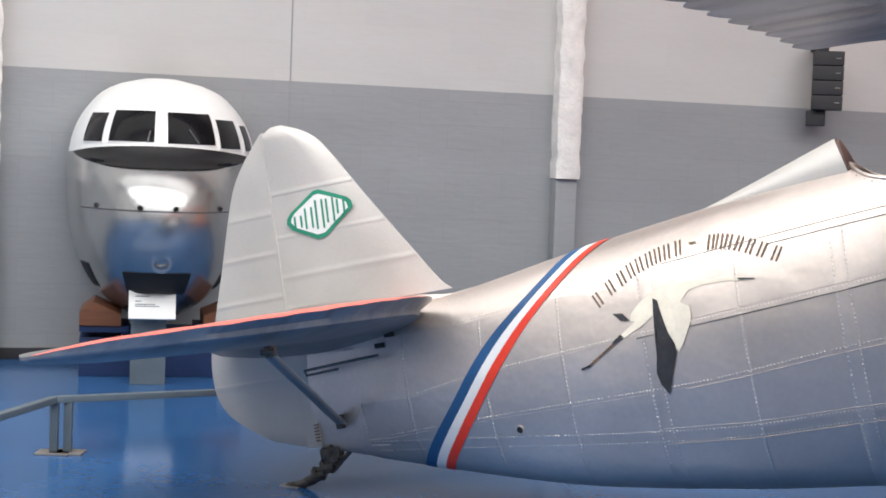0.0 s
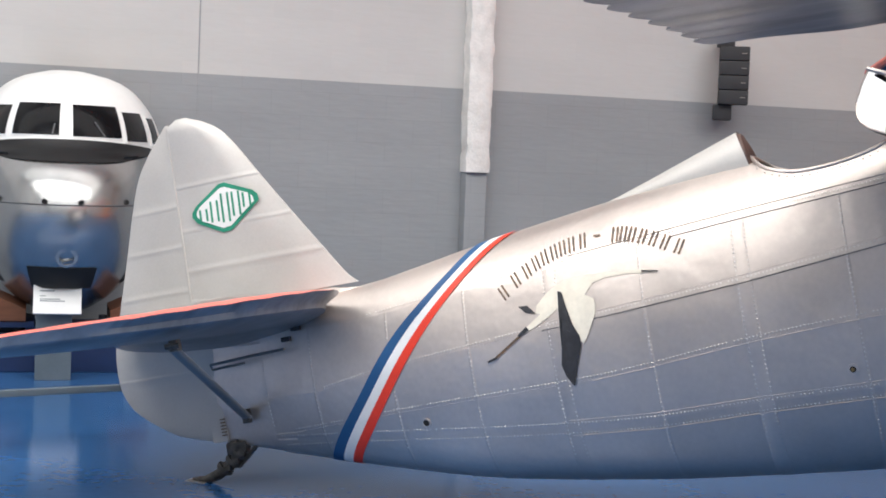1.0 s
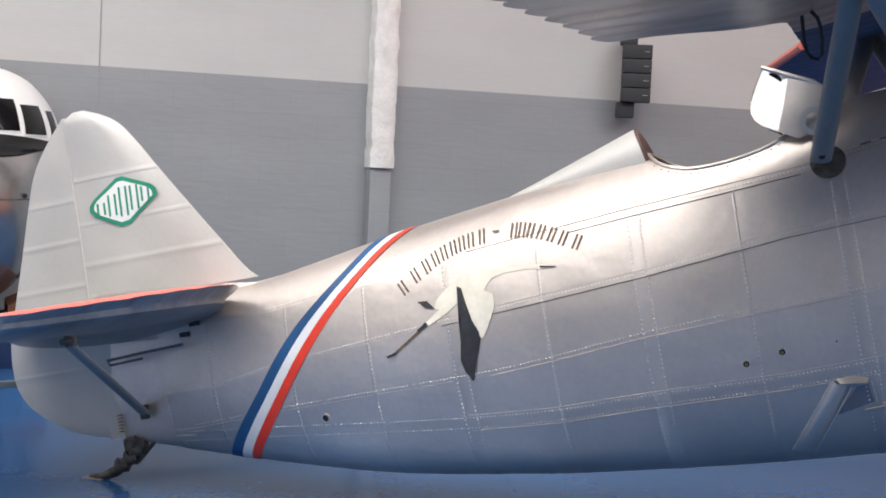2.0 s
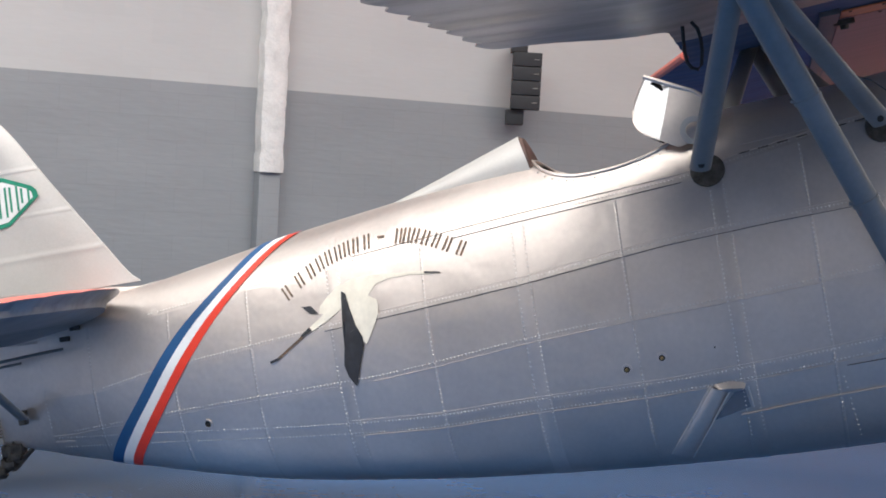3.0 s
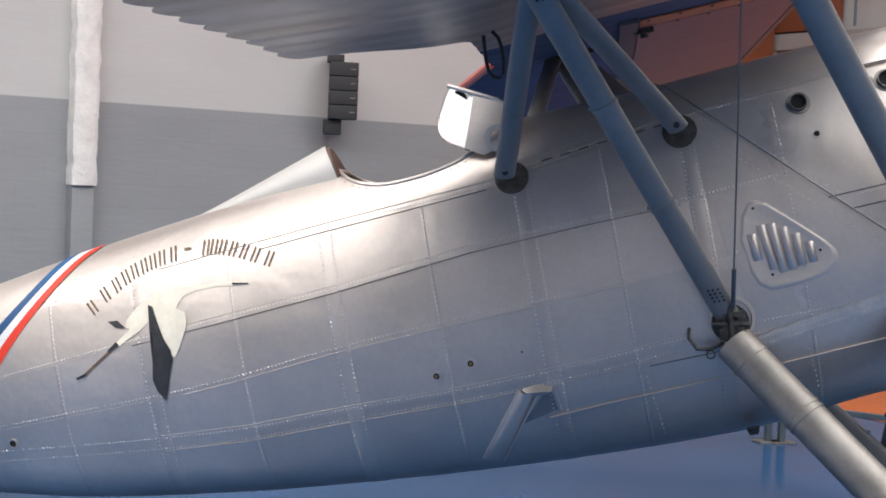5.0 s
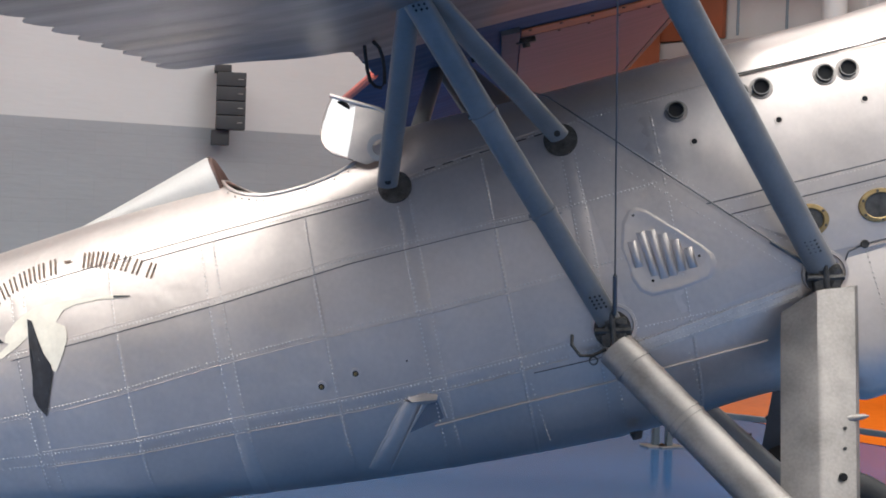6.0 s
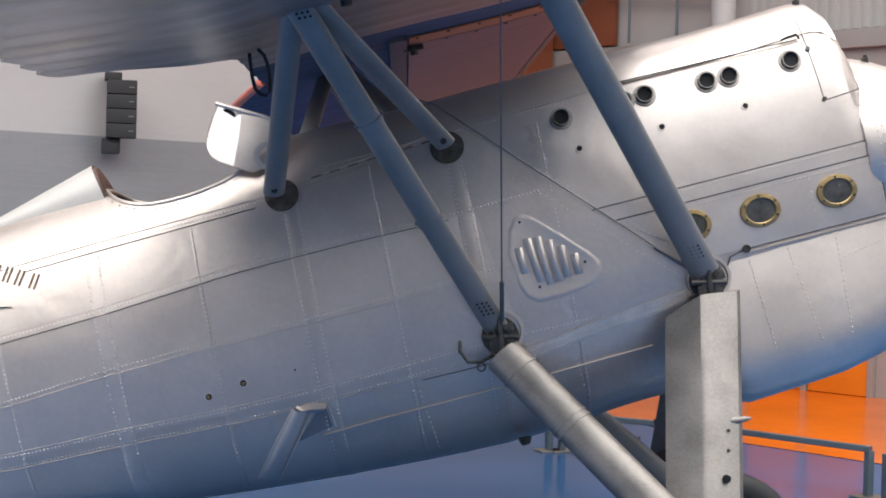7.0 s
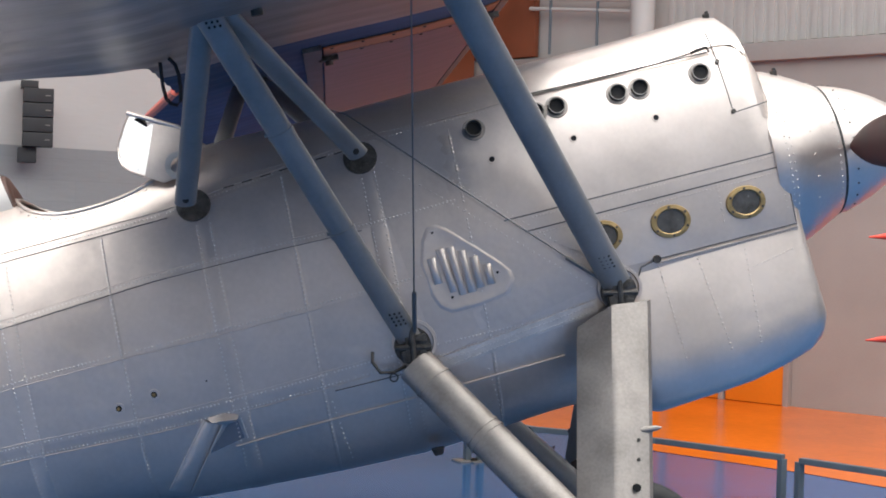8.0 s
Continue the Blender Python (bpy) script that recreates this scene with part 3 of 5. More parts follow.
def headrest():
    bm = bmesh.new()
    loops = []
    for i in range(21):
        s = i / 20
        x = -1.54 + 0.655 * s
        deck = lerp(BODY, x)[0]
        top = deck - 0.006 + (0.855 - 0.727 + 0.004) * (s ** 1.08)
        hw = 0.04 + 0.105 * s ** 0.8
        lp = []
        for k in range(17):
            a = math.pi * k / 16
            y = -hw * math.cos(a)
            base = deck_at(x, y) - 0.004
            lp.append((x + 0.05 * s * (1 - math.sin(a)), y, base + max(0.0, top - base) * math.sin(a) ** 0.85))
        loops.append(lp)
    rings(bm, loops, cap=False, closed=False)
    # sloping front face
    x1 = -0.885
    deck = lerp(BODY, x1)[0]
    part("headrest_fairing", bm, DOPE, plane, "silver-doped headrest fairing behind the cockpit")
    bm = bmesh.new()
    loops = []
    for dx, sc in ((-0.012, 0.98), (0.0, 1.0), (0.018, 0.96), (0.030, 0.82), (0.034, 0.5)):
        lp = []
        for k in range(13):
            a = math.pi * k / 12
            y = -0.14 * sc * math.cos(a)
            lp.append((x1 + dx + 0.04 * (1 - math.sin(a)), y, deck - 0.07 + (0.855 - deck + 0.068) * (math.sin(a) ** 0.9) * sc))
        loops.append(lp)
    rings(bm, loops, cap=True, closed=True)
    part("headrest_pad", bm, LEATHER, plane, "cracked brown leather headrest pad")


headrest()


def windscreen():
    """A bent sheet screen with flat side wings before the cockpit."""
    rear = [(-0.283, 1.0), (-0.315, 0.955), (-0.340, 0.905), (-0.356, 0.865), (-0.356, 0.82), (-0.345, 0.785), (-0.318, 0.755), (-0.255, 0.718), (-0.215, 0.83), (-0.178, 0.95)]
    front = [(-0.178, 0.95), (-0.215, 0.83), (-0.255, 0.718), (-0.18, 0.675), (-0.05, 0.70), (0.0, 0.82), (-0.085, 0.90)]

    def out(x, z):
        # The rear leaf bends in extra to catch the roof light.
        bend = max(0.0, -x - 0.215 + 0.31 * (z - 0.83))
        return 0.268 - 0.30 * (z - 0.70) - 0.55 * bend
    for s in (-1, 1):
        # Each side sheet is split: whitened highlight behind, plain cowl metal in front.
        for base, lab in ((rear, "windscreen leaf, whitened for its highlight"), (front, "bent windscreen side sheet outside the highlight")):
            bm = bmesh.new()
            rings(bm, [[(x, s * (out(x, z) - d), z) for x, z in base] for d in (0.0, 0.007)])
            part("windscreen_wing", bm, SCREENMETAL if base is rear else COWL, plane, lab, smooth=False)
        bm = bmesh.new()
        tube(bm, [(x, s * (out(x, z) + 0.001), z) for x, z in (rear[-1:] + rear[:8])], 0.005, 6)
        part("windscreen_bead", bm, GREASE if s > 0 else SKIN, plane, "thin metal edge bead")
    bm = bmesh.new()
    loops = []
    for k in range(9):
        a = math.pi * k / 8
        y = -0.185 * math.cos(a)
        f = 0.05 * math.sin(a)
        loops.append([(-0.26 + f, y, 0.965), (-0.07 + f, y, 0.80), (-0.066 + f, y, 0.805), (-0.255 + f, y, 0.971)])
    rings(bm, loops)
    part("windscreen_front", bm, DARKGLASS, plane, "glazed windscreen front")
    bm = bmesh.new()
    tube(bm, [(-0.283, -0.192, 1.0), (-0.085, -0.202, 0.90), (0.0, -0.226, 0.82)], 0.010, 8)
    part("windscreen_edge", bm, SKIN, plane, "metal edge bead")
    bm = bmesh.new()
    c = Vector((-0.105, -0.268, 0.735))
    ring_shape(bm, c, (0, -1, 0), 0.035, 0.06, 0.008, 24)
    for k in range(10):
        a = 2 * math.pi * k / 10
        disc(bm, c + Vector((math.cos(a) * 0.048, -0.006, math.sin(a) * 0.048)), (0, -1, 0), 0.005, 0.006, 6)
    part("bolted_ring", bm, DOPE, plane, "bolted round flange at the screen's foot")


windscreen()

# ---- fin, rudder


def blade_surface(outline, thick, ribs=(), rear=False, nz=30):
    """An upright tail surface: outline gives (z, rear x, front x) rows; lens section with rib ridges."""
    bm = bmesh.new()
    loops = []
    z0, z1 = outline[0][0], outline[-1][0]
    zs = sorted(set([z0 + (z1 - z0) * i / nz for i in range(nz + 1)] + [r + d for r in ribs for d in (-0.012, -0.006, 0.0, 0.006, 0.012) if z0 < r + d < z1]))
    for z in zs:
        a, b = lerp(outline, z)
        th = thick * min(1.0, (b - a) / 0.25 + 0.15)
        rib = 0.0014 if any(abs(z - r) < 0.007 for r in ribs) else 0.0
        up, lo = [], []
        for k in range(13):
            s = k / 12
            x = a + (b - a) * s
            t = th * 0.5 * (0.10 + 0.90 * s ** 0.8 if rear else (0.75 + 0.25 * math.sin(math.pi * s)) * max(0.05, min(1, (1 - s) / 0.25)) ** 0.5)
            up.append((x, -t - rib, z))
            lo.append((x, t + rib, z))
        loops.append(up + lo[::-1])
    rings(bm, loops)
    return bm


FIN = [(0.505, -3.695, -2.79), (0.55, -3.69, -2.84), (0.72, -3.685, -2.955), (0.90, -3.678, -3.075), (1.10, -3.672, -3.205), (1.29, -3.668, -3.325), (1.38, -3.666, -3.40), (1.44, -3.664, -3.50), (1.462, -3.62, -3.56)]
part("fin", blade_surface(FIN, 0.074, (0.70, 0.90, 1.12)), DOPE, plane, "silver fabric fin")
RUD = [(-0.165, -3.70, -3.665), (-0.14, -3.83, -3.665), (-0.09, -3.94, -3.667), (0.0, -4.08, -3.668), (0.06, -4.145, -3.67), (0.17, -4.195, -3.675), (0.36, -4.19, -3.69), (0.572, -4.122, -3.697), (0.824, -4.032, -3.687),
       (1.02, -3.965, -3.68), (1.211, -3.888, -3.676), (1.33, -3.80, -3.672), (1.40, -3.735, -3.671), (1.445, -3.69, -3.670)]
part("rudder", blade_surface(RUD, 0.0555, (0.20, 0.42, 0.61, 0.83, 1.03), rear=True), DOPE, plane, "silver fabric rudder with rounded foot")
bm = bmesh.new()
tube(bm, [(-3.67, -0.012, 1.44), (-3.675, -0.0245, 1.30), (-3.685, -0.0265, 0.82), (-3.695, -0.0265, 0.55)], 0.006, 8)
part("hinge_tape", bm, DOPE, plane, "raised fabric tape over the hinge")
bm = bmesh.new()
box(bm, -3.705, -3.62, -0.03, 0.03, -0.168, 0.56, 0.008)
part("stern_post", bm, DOPE, plane, "silver stern post")
# fairing between fin and body
bm = bmesh.new()
loops = []
for i in range(19):
    s = i / 18
    x = -3.66 + 0.98 * s
    deck = lerp(BODY, x)[0]
    top = max(deck + 0.002, 0.545 - 0.075 * s ** 2 - 0.03 * s ** 6) if s < 1 else deck + 0.001
    hw = 0.034 * (1 - s ** 3) + 0.003
    side = section(x, 1.0, 0.002)
    lp = []
    for k in range(7):
        q = k / 6
        lp.append((x, side.y + (-hw - side.y) * q ** 0.75, side.z + (top - side.z) * (0.55 * q + 0.45 * q ** 3)))
    loops.append(lp + [(x, 0, top + 0.002)] + [(p[0], -p[1], p[2]) for p in reversed(lp)])
rings(bm, loops, cap=False, closed=False)
part("fin_fillet", bm, SKIN, plane, "smooth metal fillet under the fin")


def badge():
    """Green-edged lozenge with plain green bars, standing 3 mm off the fin."""
    pts = [(-3.6, 0.961), (-3.595, 0.985), (-3.57, 1.013), (-3.426, 1.101), (-3.394, 1.103), (-3.246, 1.039), (-3.226, 1.018), (-3.221, 0.986), (-3.391, 0.866), (-3.44, 0.86), (-3.574, 0.927)]
    c = Vector((-3.41, 0.981))

    def flat(name, poly, mat, y, label=""):
        bm = bmesh.new()
        f = bm.faces.new([bm.verts.new((x, y, z)) for x, z in poly])
        r = bmesh.ops.extrude_face_region(bm, geom=[f])
        for v in r["geom"]:
            if isinstance(v, bmesh.types.BMVert):
                v.co.y += 0.003
        return bm
    b = part("badge", flat("badge", pts, GREEN, -0.0425), GREEN, plane, "green-edged lozenge badge with green bars", smooth=False)
    ins = [(c.x + (x - c.x) * 0.86, c.y + (z - c.y) * 0.82) for x, z in pts]
    part("badge_field", flat("f", ins, WHITE, -0.0440), WHITE, b, "white badge field", smooth=False)
    for k in range(5):
        u = -0.125 + 0.062 * k
        h = (0.030, 0.052, 0.072, 0.060, 0.036)[k]
        x = c.x + u
        z = c.y + u * 0.16
        for q in ((x - 0.018, 0.0), (x + 0.018, 0.0)):
            poly = [(q[0] - 0.0055, z - h), (q[0] + 0.0055, z - h), (q[0] + 0.0055 + h * 0.1, z + h), (q[0] - 0.0055 + h * 0.1, z + h)]
            part("badge_bar", flat("bar", poly, GREEN, -0.0455), GREEN, b, smooth=False)


badge()

# ---- tailplane, near and far half
TAIL = [(0.05, -3.02, -4.10, 0.335, 0.066), (0.14, -2.87, -4.12, 0.360, 0.066), (0.22, -2.80, -4.14, 0.383, 0.066), (0.32, -2.79, -4.15, 0.396, 0.066), (0.60, -2.90, -4.19, 0.410, 0.062), (0.90, -3.08, -4.21, 0.424, 0.055), (1.15, -3.28, -4.22, 0.440, 0.047),
        (1.32, -3.48, -4.22, 0.458, 0.040), (1.45, -3.70, -4.20, 0.478, 0.030), (1.53, -3.90, -4.17, 0.494, 0.020), (1.57, -4.06, -4.13, 0.505, 0.006)]


def tailplane(s, drop=0.0):
    bm = bmesh.new()
    loops = []
    for i in range(61):
        y = 0.05 + 1.52 * i / 60
        le, te, zm, th = lerp(TAIL, y)
        zm -= drop
        wave = 0.007 * abs(math.sin(math.pi * y / 0.17))
        up, lo = [], []
        for k in range(17):
            q = (k / 16) ** 1.5
            x = le - wave * (1 - q) + (te - le) * q
            z = zm + 0.058 * q * (le - te)
            t = th * min(1.0, math.sin(math.pi * min(1, q * 0.80 + 0.02)) ** 0.55 + 0.02)
            crown = 0.013 * min(1, (le - te) / 0.6) * math.sin(math.pi * min(1, 2.4 * q + 0.06)) + 0.55 * wave * (1 - q)
            up.append((x, s * y, z + 0.85 * th + 0.2 * t * (1 - q) + 0.019 * (le - te) * (1 - q) + crown))
            lo.append((x - 0.07 * (1 - q) ** 8 * min(1, le - te), s * y, z + 0.85 * th - (0.15 if k == 0 else 1.8) * t - 0.004))
        loops.append(up + lo[::-1])
    rings(bm, loops)
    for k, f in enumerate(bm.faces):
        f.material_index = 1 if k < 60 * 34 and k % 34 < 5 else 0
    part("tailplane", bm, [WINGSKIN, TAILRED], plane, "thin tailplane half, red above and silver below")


tailplane(-1)
tailplane(1, 0.035)
for s in (-1, 1):
    bm = bmesh.new()
    tube(bm, [(-3.315, s * 0.92, 0.345), (-3.462, s * 0.09, -0.055)], 0.027, 12, flat=0.55, axis=(1, 0, 0))
    b = part("tail_brace", bm, STRUT, plane, "grey-blue tail brace strut")
    bm = bmesh.new()
    box(bm, -3.325, -3.285, s * 0.92 - 0.02, s * 0.92 + 0.02, 0.335, 0.385, 0.004)
    tube(bm, [(-3.34, s * 0.94, 0.36), (-3.27, s * 0.94, 0.36)], 0.014, 8)
    part("brace_fork", bm, GREASE, b, "dark steel fork fitting")
    bm = bmesh.new()
    box(bm, -3.480, -3.445, s * 0.09 - 0.020, s * 0.09 + 0.02, -0.085, -0.015, 0.006)
    part("brace_foot", bm, GREASE, b, "dark steel foot fitting")
bm = bmesh.new()
tube(bm, [(-3.60, -0.115, 0.225), (-3.38, -0.15, 0.237), (-3.15, -0.19, 0.247)], 0.007, 8)
tube(bm, [(-3.60, -0.115, 0.225), (-3.60, -0.10, 0.20), (-3.40, -0.14, 0.21)], 0.006, 8)
part("control_rod", bm, STEEL, plane, "thin elevator control rod")
for x, z in ((-3.42, 0.335), (-3.10, 0.335), (-3.16, 0.29)):
    bm = bmesh.new()
    y0 = on_side(x, min(z, 0.38), 0.0).y
    box(bm, x - 0.03, x + 0.02, y0 - 0.02, y0 + 0.02, z - 0.012, z + 0.012, 0.004)
    part("slot_cover", bm, BLACK, plane, "small black control fitting")
for k in range(6):
    bm = bmesh.new()
    box(bm, -3.640, -3.618, -0.045, -0.03, -0.135 + 0.016 * k, -0.130 + 0.016 * k, 0.001)
    part("marking_bar", bm, INK, plane)
# tail skid
bm = bmesh.new()
tube(bm, [(-3.55, 0, -0.18), (-3.59, 0, -0.24), (-3.65, 0, -0.285), (-3.72, 0, -0.325), (-3.80, 0, -0.345), (-3.87, 0, -0.335)], [0.042, 0.034, 0.030, 0.028, 0.022, 0.014], 10, flat=0.8)
sk = part("tail_skid", bm, GREASE, plane, "dark worn steel tail skid on the floor")
bm = bmesh.new()
box(bm, -3.90, -3.79, -0.04, 0.04, -0.358, -0.340, 0.005, m=pose(-3.845, 0, -0.349, 0, 13, 0) @ pose(3.845, 0, 0.349))
part("skid_shoe", bm, LEG, sk, "flat worn steel skid shoe")
for px, pz in ((-3.585, -0.235), (-3.625, -0.268), (-3.68, -0.300)):
    bm = bmesh.new()
    tube(bm, [(px - 0.008, 0, pz - 0.008), (px + 0.008, 0, pz + 0.008)], 0.046, 10, flat=0.8)
    box(bm, px - 0.012, px + 0.045, -0.036, -0.02, pz - 0.012, pz + 0.012, 0.004)
    part("skid_binding", bm, GREASE, sk, "rough dark binding on the skid")
bm = bmesh.new()
tube(bm, [(-3.46, 0, -0.19), (-3.60, 0, -0.30)], 0.012, 8)
box(bm, -3.64, -3.53, -0.03, 0.03, -0.235, -0.175, 0.010)
part("skid_bracket", bm, GREASE, sk, "worn dark skid bracket")

# ---- engine cowling
part("top_cowl", skin(bmesh.new(), 0.06, 2.36, 40, -0.72, 0.72, 20, grow=0.003, thick=0.003), COWL, plane, "polished top engine cowl")
quad_panel("exhaust_panel", [(0.72, 0.69), (2.40, 0.762), (2.405, 0.302), (1.18, 0.242)], COWL, 0.0045, "polished cowl side sheet with exhaust openings")
quad_panel("cowl_strip", [(1.19, 0.236), (2.405, 0.296), (2.41, 0.238), (1.26, 0.180)], COWL, 0.006, "narrow polished cowl strip")
quad_panel("port_panel", [(1.26, 0.175), (2.41, 0.232), (2.412, -0.014), (1.64, -0.05)], COWL, 0.0045, "cowl sheet with round brass-ringed ports")
quad_panel("triangle_panel", [(0.66, 0.64), (0.712, 0.683), (1.572, -0.094), (0.80, -0.262)], SKIN, 0.004, "triangular silver engine bay panel")
quad_panel("wing_root_strip", [(0.80, -0.268), (1.50, -0.160), (1.50, -0.215), (0.80, -0.325)], RIVET, 0.006, "riveted pale strip between the strut fittings")
seam_strip([(1.18, 0.239), (2.405, 0.299)], 0.003)
seam_strip([(1.26, 0.177), (2.41, 0.235)], 0.003)
seam_strip([(1.78, -0.046), (2.412, -0.016)], 0.0034)
seam_strip([(1.78, -0.060), (2.412, -0.030)], 0.005, COWL, 0.007, "raised_seam")
seam_strip([(1.69, -0.22), (1.69, -0.11), (1.715, -0.065), (1.78, -0.048)], 0.003)
seam_strip([(1.30, 0.735), (2.19, 0.768)], 0.0032, None, 0.008)
seam_strip([(2.405, 0.55), (2.407, 0.30), (2.41, -0.01)], 0.003)
seam_strip([(2.215, 0.86), (2.222, 0.70), (2.235, 0.495), (2.40, 0.515)], 0.0026)
seam_strip([(-1.2, 0.452), (-0.92, 0.474), (-0.19, 0.524)], 0.0018)
seam_strip([(-1.82, 0.144), (-1.40, 0.174), (-0.89, 0.214), (-0.30, 0.277), (0.176, 0.303), (0.59, 0.316)], 0.0016)
seam_strip([(-0.10, -0.462), (0.15, -0.442), (0.684, -0.412), (1.33, -0.368)], 0.004, SKIN, 0.005, "raised_seam")
seam_strip([(0.35, -0.315), (0.70, -0.302)], 0.002)
for row, off in ((2, -0.006), (3, 0.026), (3, -0.044), (1, 0.026), (0, 0.030)):
    seam_strip([(x, z + off) for x, z in SEAMS[row] if -3.0 < x < 0.65 and not -3.3 < x < -2.0], 0.0019, SKIN, 0.0024, "raised_seam")


for k in range(7):
    x = 0.06 + 0.08 * k
    seam_strip([(x, 0.594 + 0.105 * x), (x + 0.045, 0.594 + 0.105 * (x + 0.045))], 0.0022, BLACK, 0.005, "hinge_dash", n=2)


def exhaust(x, z):
    c, nn = on_side(x, z, 0.006), side_normal(x, z)
    nn = (nn + Vector((0.0, -0.5, 0.0))).normalized()
    bm = bmesh.new()
    ring_shape(bm, c - nn * 0.012, nn, 0.031, 0.0365, 0.036, 22)
    e = part("exhaust_stub", bm, SOOT, plane, "short round exhaust stub, dark inside")
    bm = bmesh.new()
    disc(bm, c - nn * 0.01, nn, 0.032, 0.018, 20)
    part("exhaust_bore", bm, DARK, e, "sooty black bore")
    bm = bmesh.new()
    ring_shape(bm, on_side(x, z, 0.004), side_normal(x, z), 0.036, 0.05, 0.004, 22)
    part("exhaust_collar", bm, LEG, e, "flat dull collar")


for ex, ez in ((1.137, 0.637), (1.408, 0.655), (1.50, 0.663), (1.768, 0.669), (1.865, 0.672), (2.134, 0.686)):
    exhaust(ex, ez)
for sx, sz in ((1.183, 0.50), (1.54, 0.52), (1.903, 0.538)):
    small_hole(sx, sz, 0.012, 0.005)


def port(x, z):
    c, nn = on_side(x, z, 0.006), side_normal(x, z)
    nn = (nn * 0.9 + Vector((0, -0.3, 0))).normalized()
    m = Matrix.Translation(c) @ nn.to_track_quat("Z", "X").to_matrix().to_4x4()
    bm = bmesh.new()
    loops = []
    for r, h in ((0.058, -0.004), (0.058, 0.012), (0.062, 0.015), (0.078, 0.013), (0.080, 0.009), (0.080, -0.004)):
        loops.append([(r * 0.88 * math.sin(a), r * 1.08 * math.cos(a), h) for a in (2 * math.pi * k / 28 for k in range(28))])
    rings(bm, loops, cap=False)
    bmesh.ops.transform(bm, matrix=m, verts=bm.verts)
    p = part("port_ring", bm, BRASS, plane, "brass ring round a dark glazed port")
    bm = bmesh.new()
    lp = [(0.058 * 0.88 * math.sin(a), 0.058 * 1.08 * math.cos(a), 0.004) for a in (2 * math.pi * k / 28 for k in range(28))]
    lp2 = [(q[0], q[1], 0.0) for q in lp]
    rings(bm, [lp2, lp])
    bmesh.ops.transform(bm, matrix=m, verts=bm.verts)
    part("port_glass", bm, PORTGLASS, p, "dark glass greyed for its reflection")
    for k in range(6):
        a = 2 * math.pi * (k + 0.5) / 6
        bm = bmesh.new()
        disc(bm, m @ Vector((0.068 * 0.88 * math.sin(a), 0.070 * 1.08 * math.cos(a), 0.013)), nn, 0.006, 0.004, 8)
        part("port_screw", bm, GREASE, p)


for px_, pz_ in ((1.574, 0.091), (1.873, 0.099), (2.207, 0.115)):
    port(px_, pz_)


def louvre():
    """A raised triangular plate with five upright slots."""
    rim = [(0.866, 0.257), (0.900, 0.262), (0.935, 0.243), (1.03, 0.158), (1.118, 0.074), (1.150, 0.036), (1.157, 0.004), (1.127, -0.05), (1.01, -0.072), (0.895, -0.078), (0.855, -0.05), (0.832, 0.0), (0.814, 0.124), (0.835, 0.215)]
    c = Vector((0.955, 0.08))
    bm = bmesh.new()
    rings(bm, [[on_side(c.x + (x - c.x) * f, c.y + (z - c.y) * f, h) for x, z in rim] for f, h in ((1.10, 0.004), (1.04, 0.0062), (0.99, 0.0066), (0.93, 0.005), (0.6, 0.005), (0.2, 0.005))])
    part("louvre_plate", bm, SKIN, plane, "raised triangular louvre plate with a pressed rim")
    for x0, zt, x1, zb in ((0.849, 0.146, 0.860, 0.036), (0.891, 0.176, 0.918, -0.010), (0.934, 0.176, 0.954, -0.028), (0.979, 0.153, 0.992, -0.024), (1.025, 0.120, 1.031, -0.012), (1.071, 0.078, 1.077, -0.008)):
        bm = bmesh.new()
        loops = []
        for i in range(11):
            s = i / 10
            z = zt + (zb - zt) * s
            h = 0.014 * math.sin(math.pi * (0.02 + 0.96 * s)) ** 0.5
            xx = x0 + (x1 - x0) * s
            loops.append([on_side(xx + 0.0185 * math.cos(a), z, 0.006 + h * math.sin(a)) for a in (math.pi * (6 - k2) / 6 for k2 in range(7))])
        rings(bm, loops)
        part("louvre_slat", bm, COWL, plane, "pressed bright louvre slat")


louvre()
for sx, sz in ((0.875, 0.25), (1.11, 0.035), (0.905, -0.03)):
    small_hole(sx, sz, 0.006)


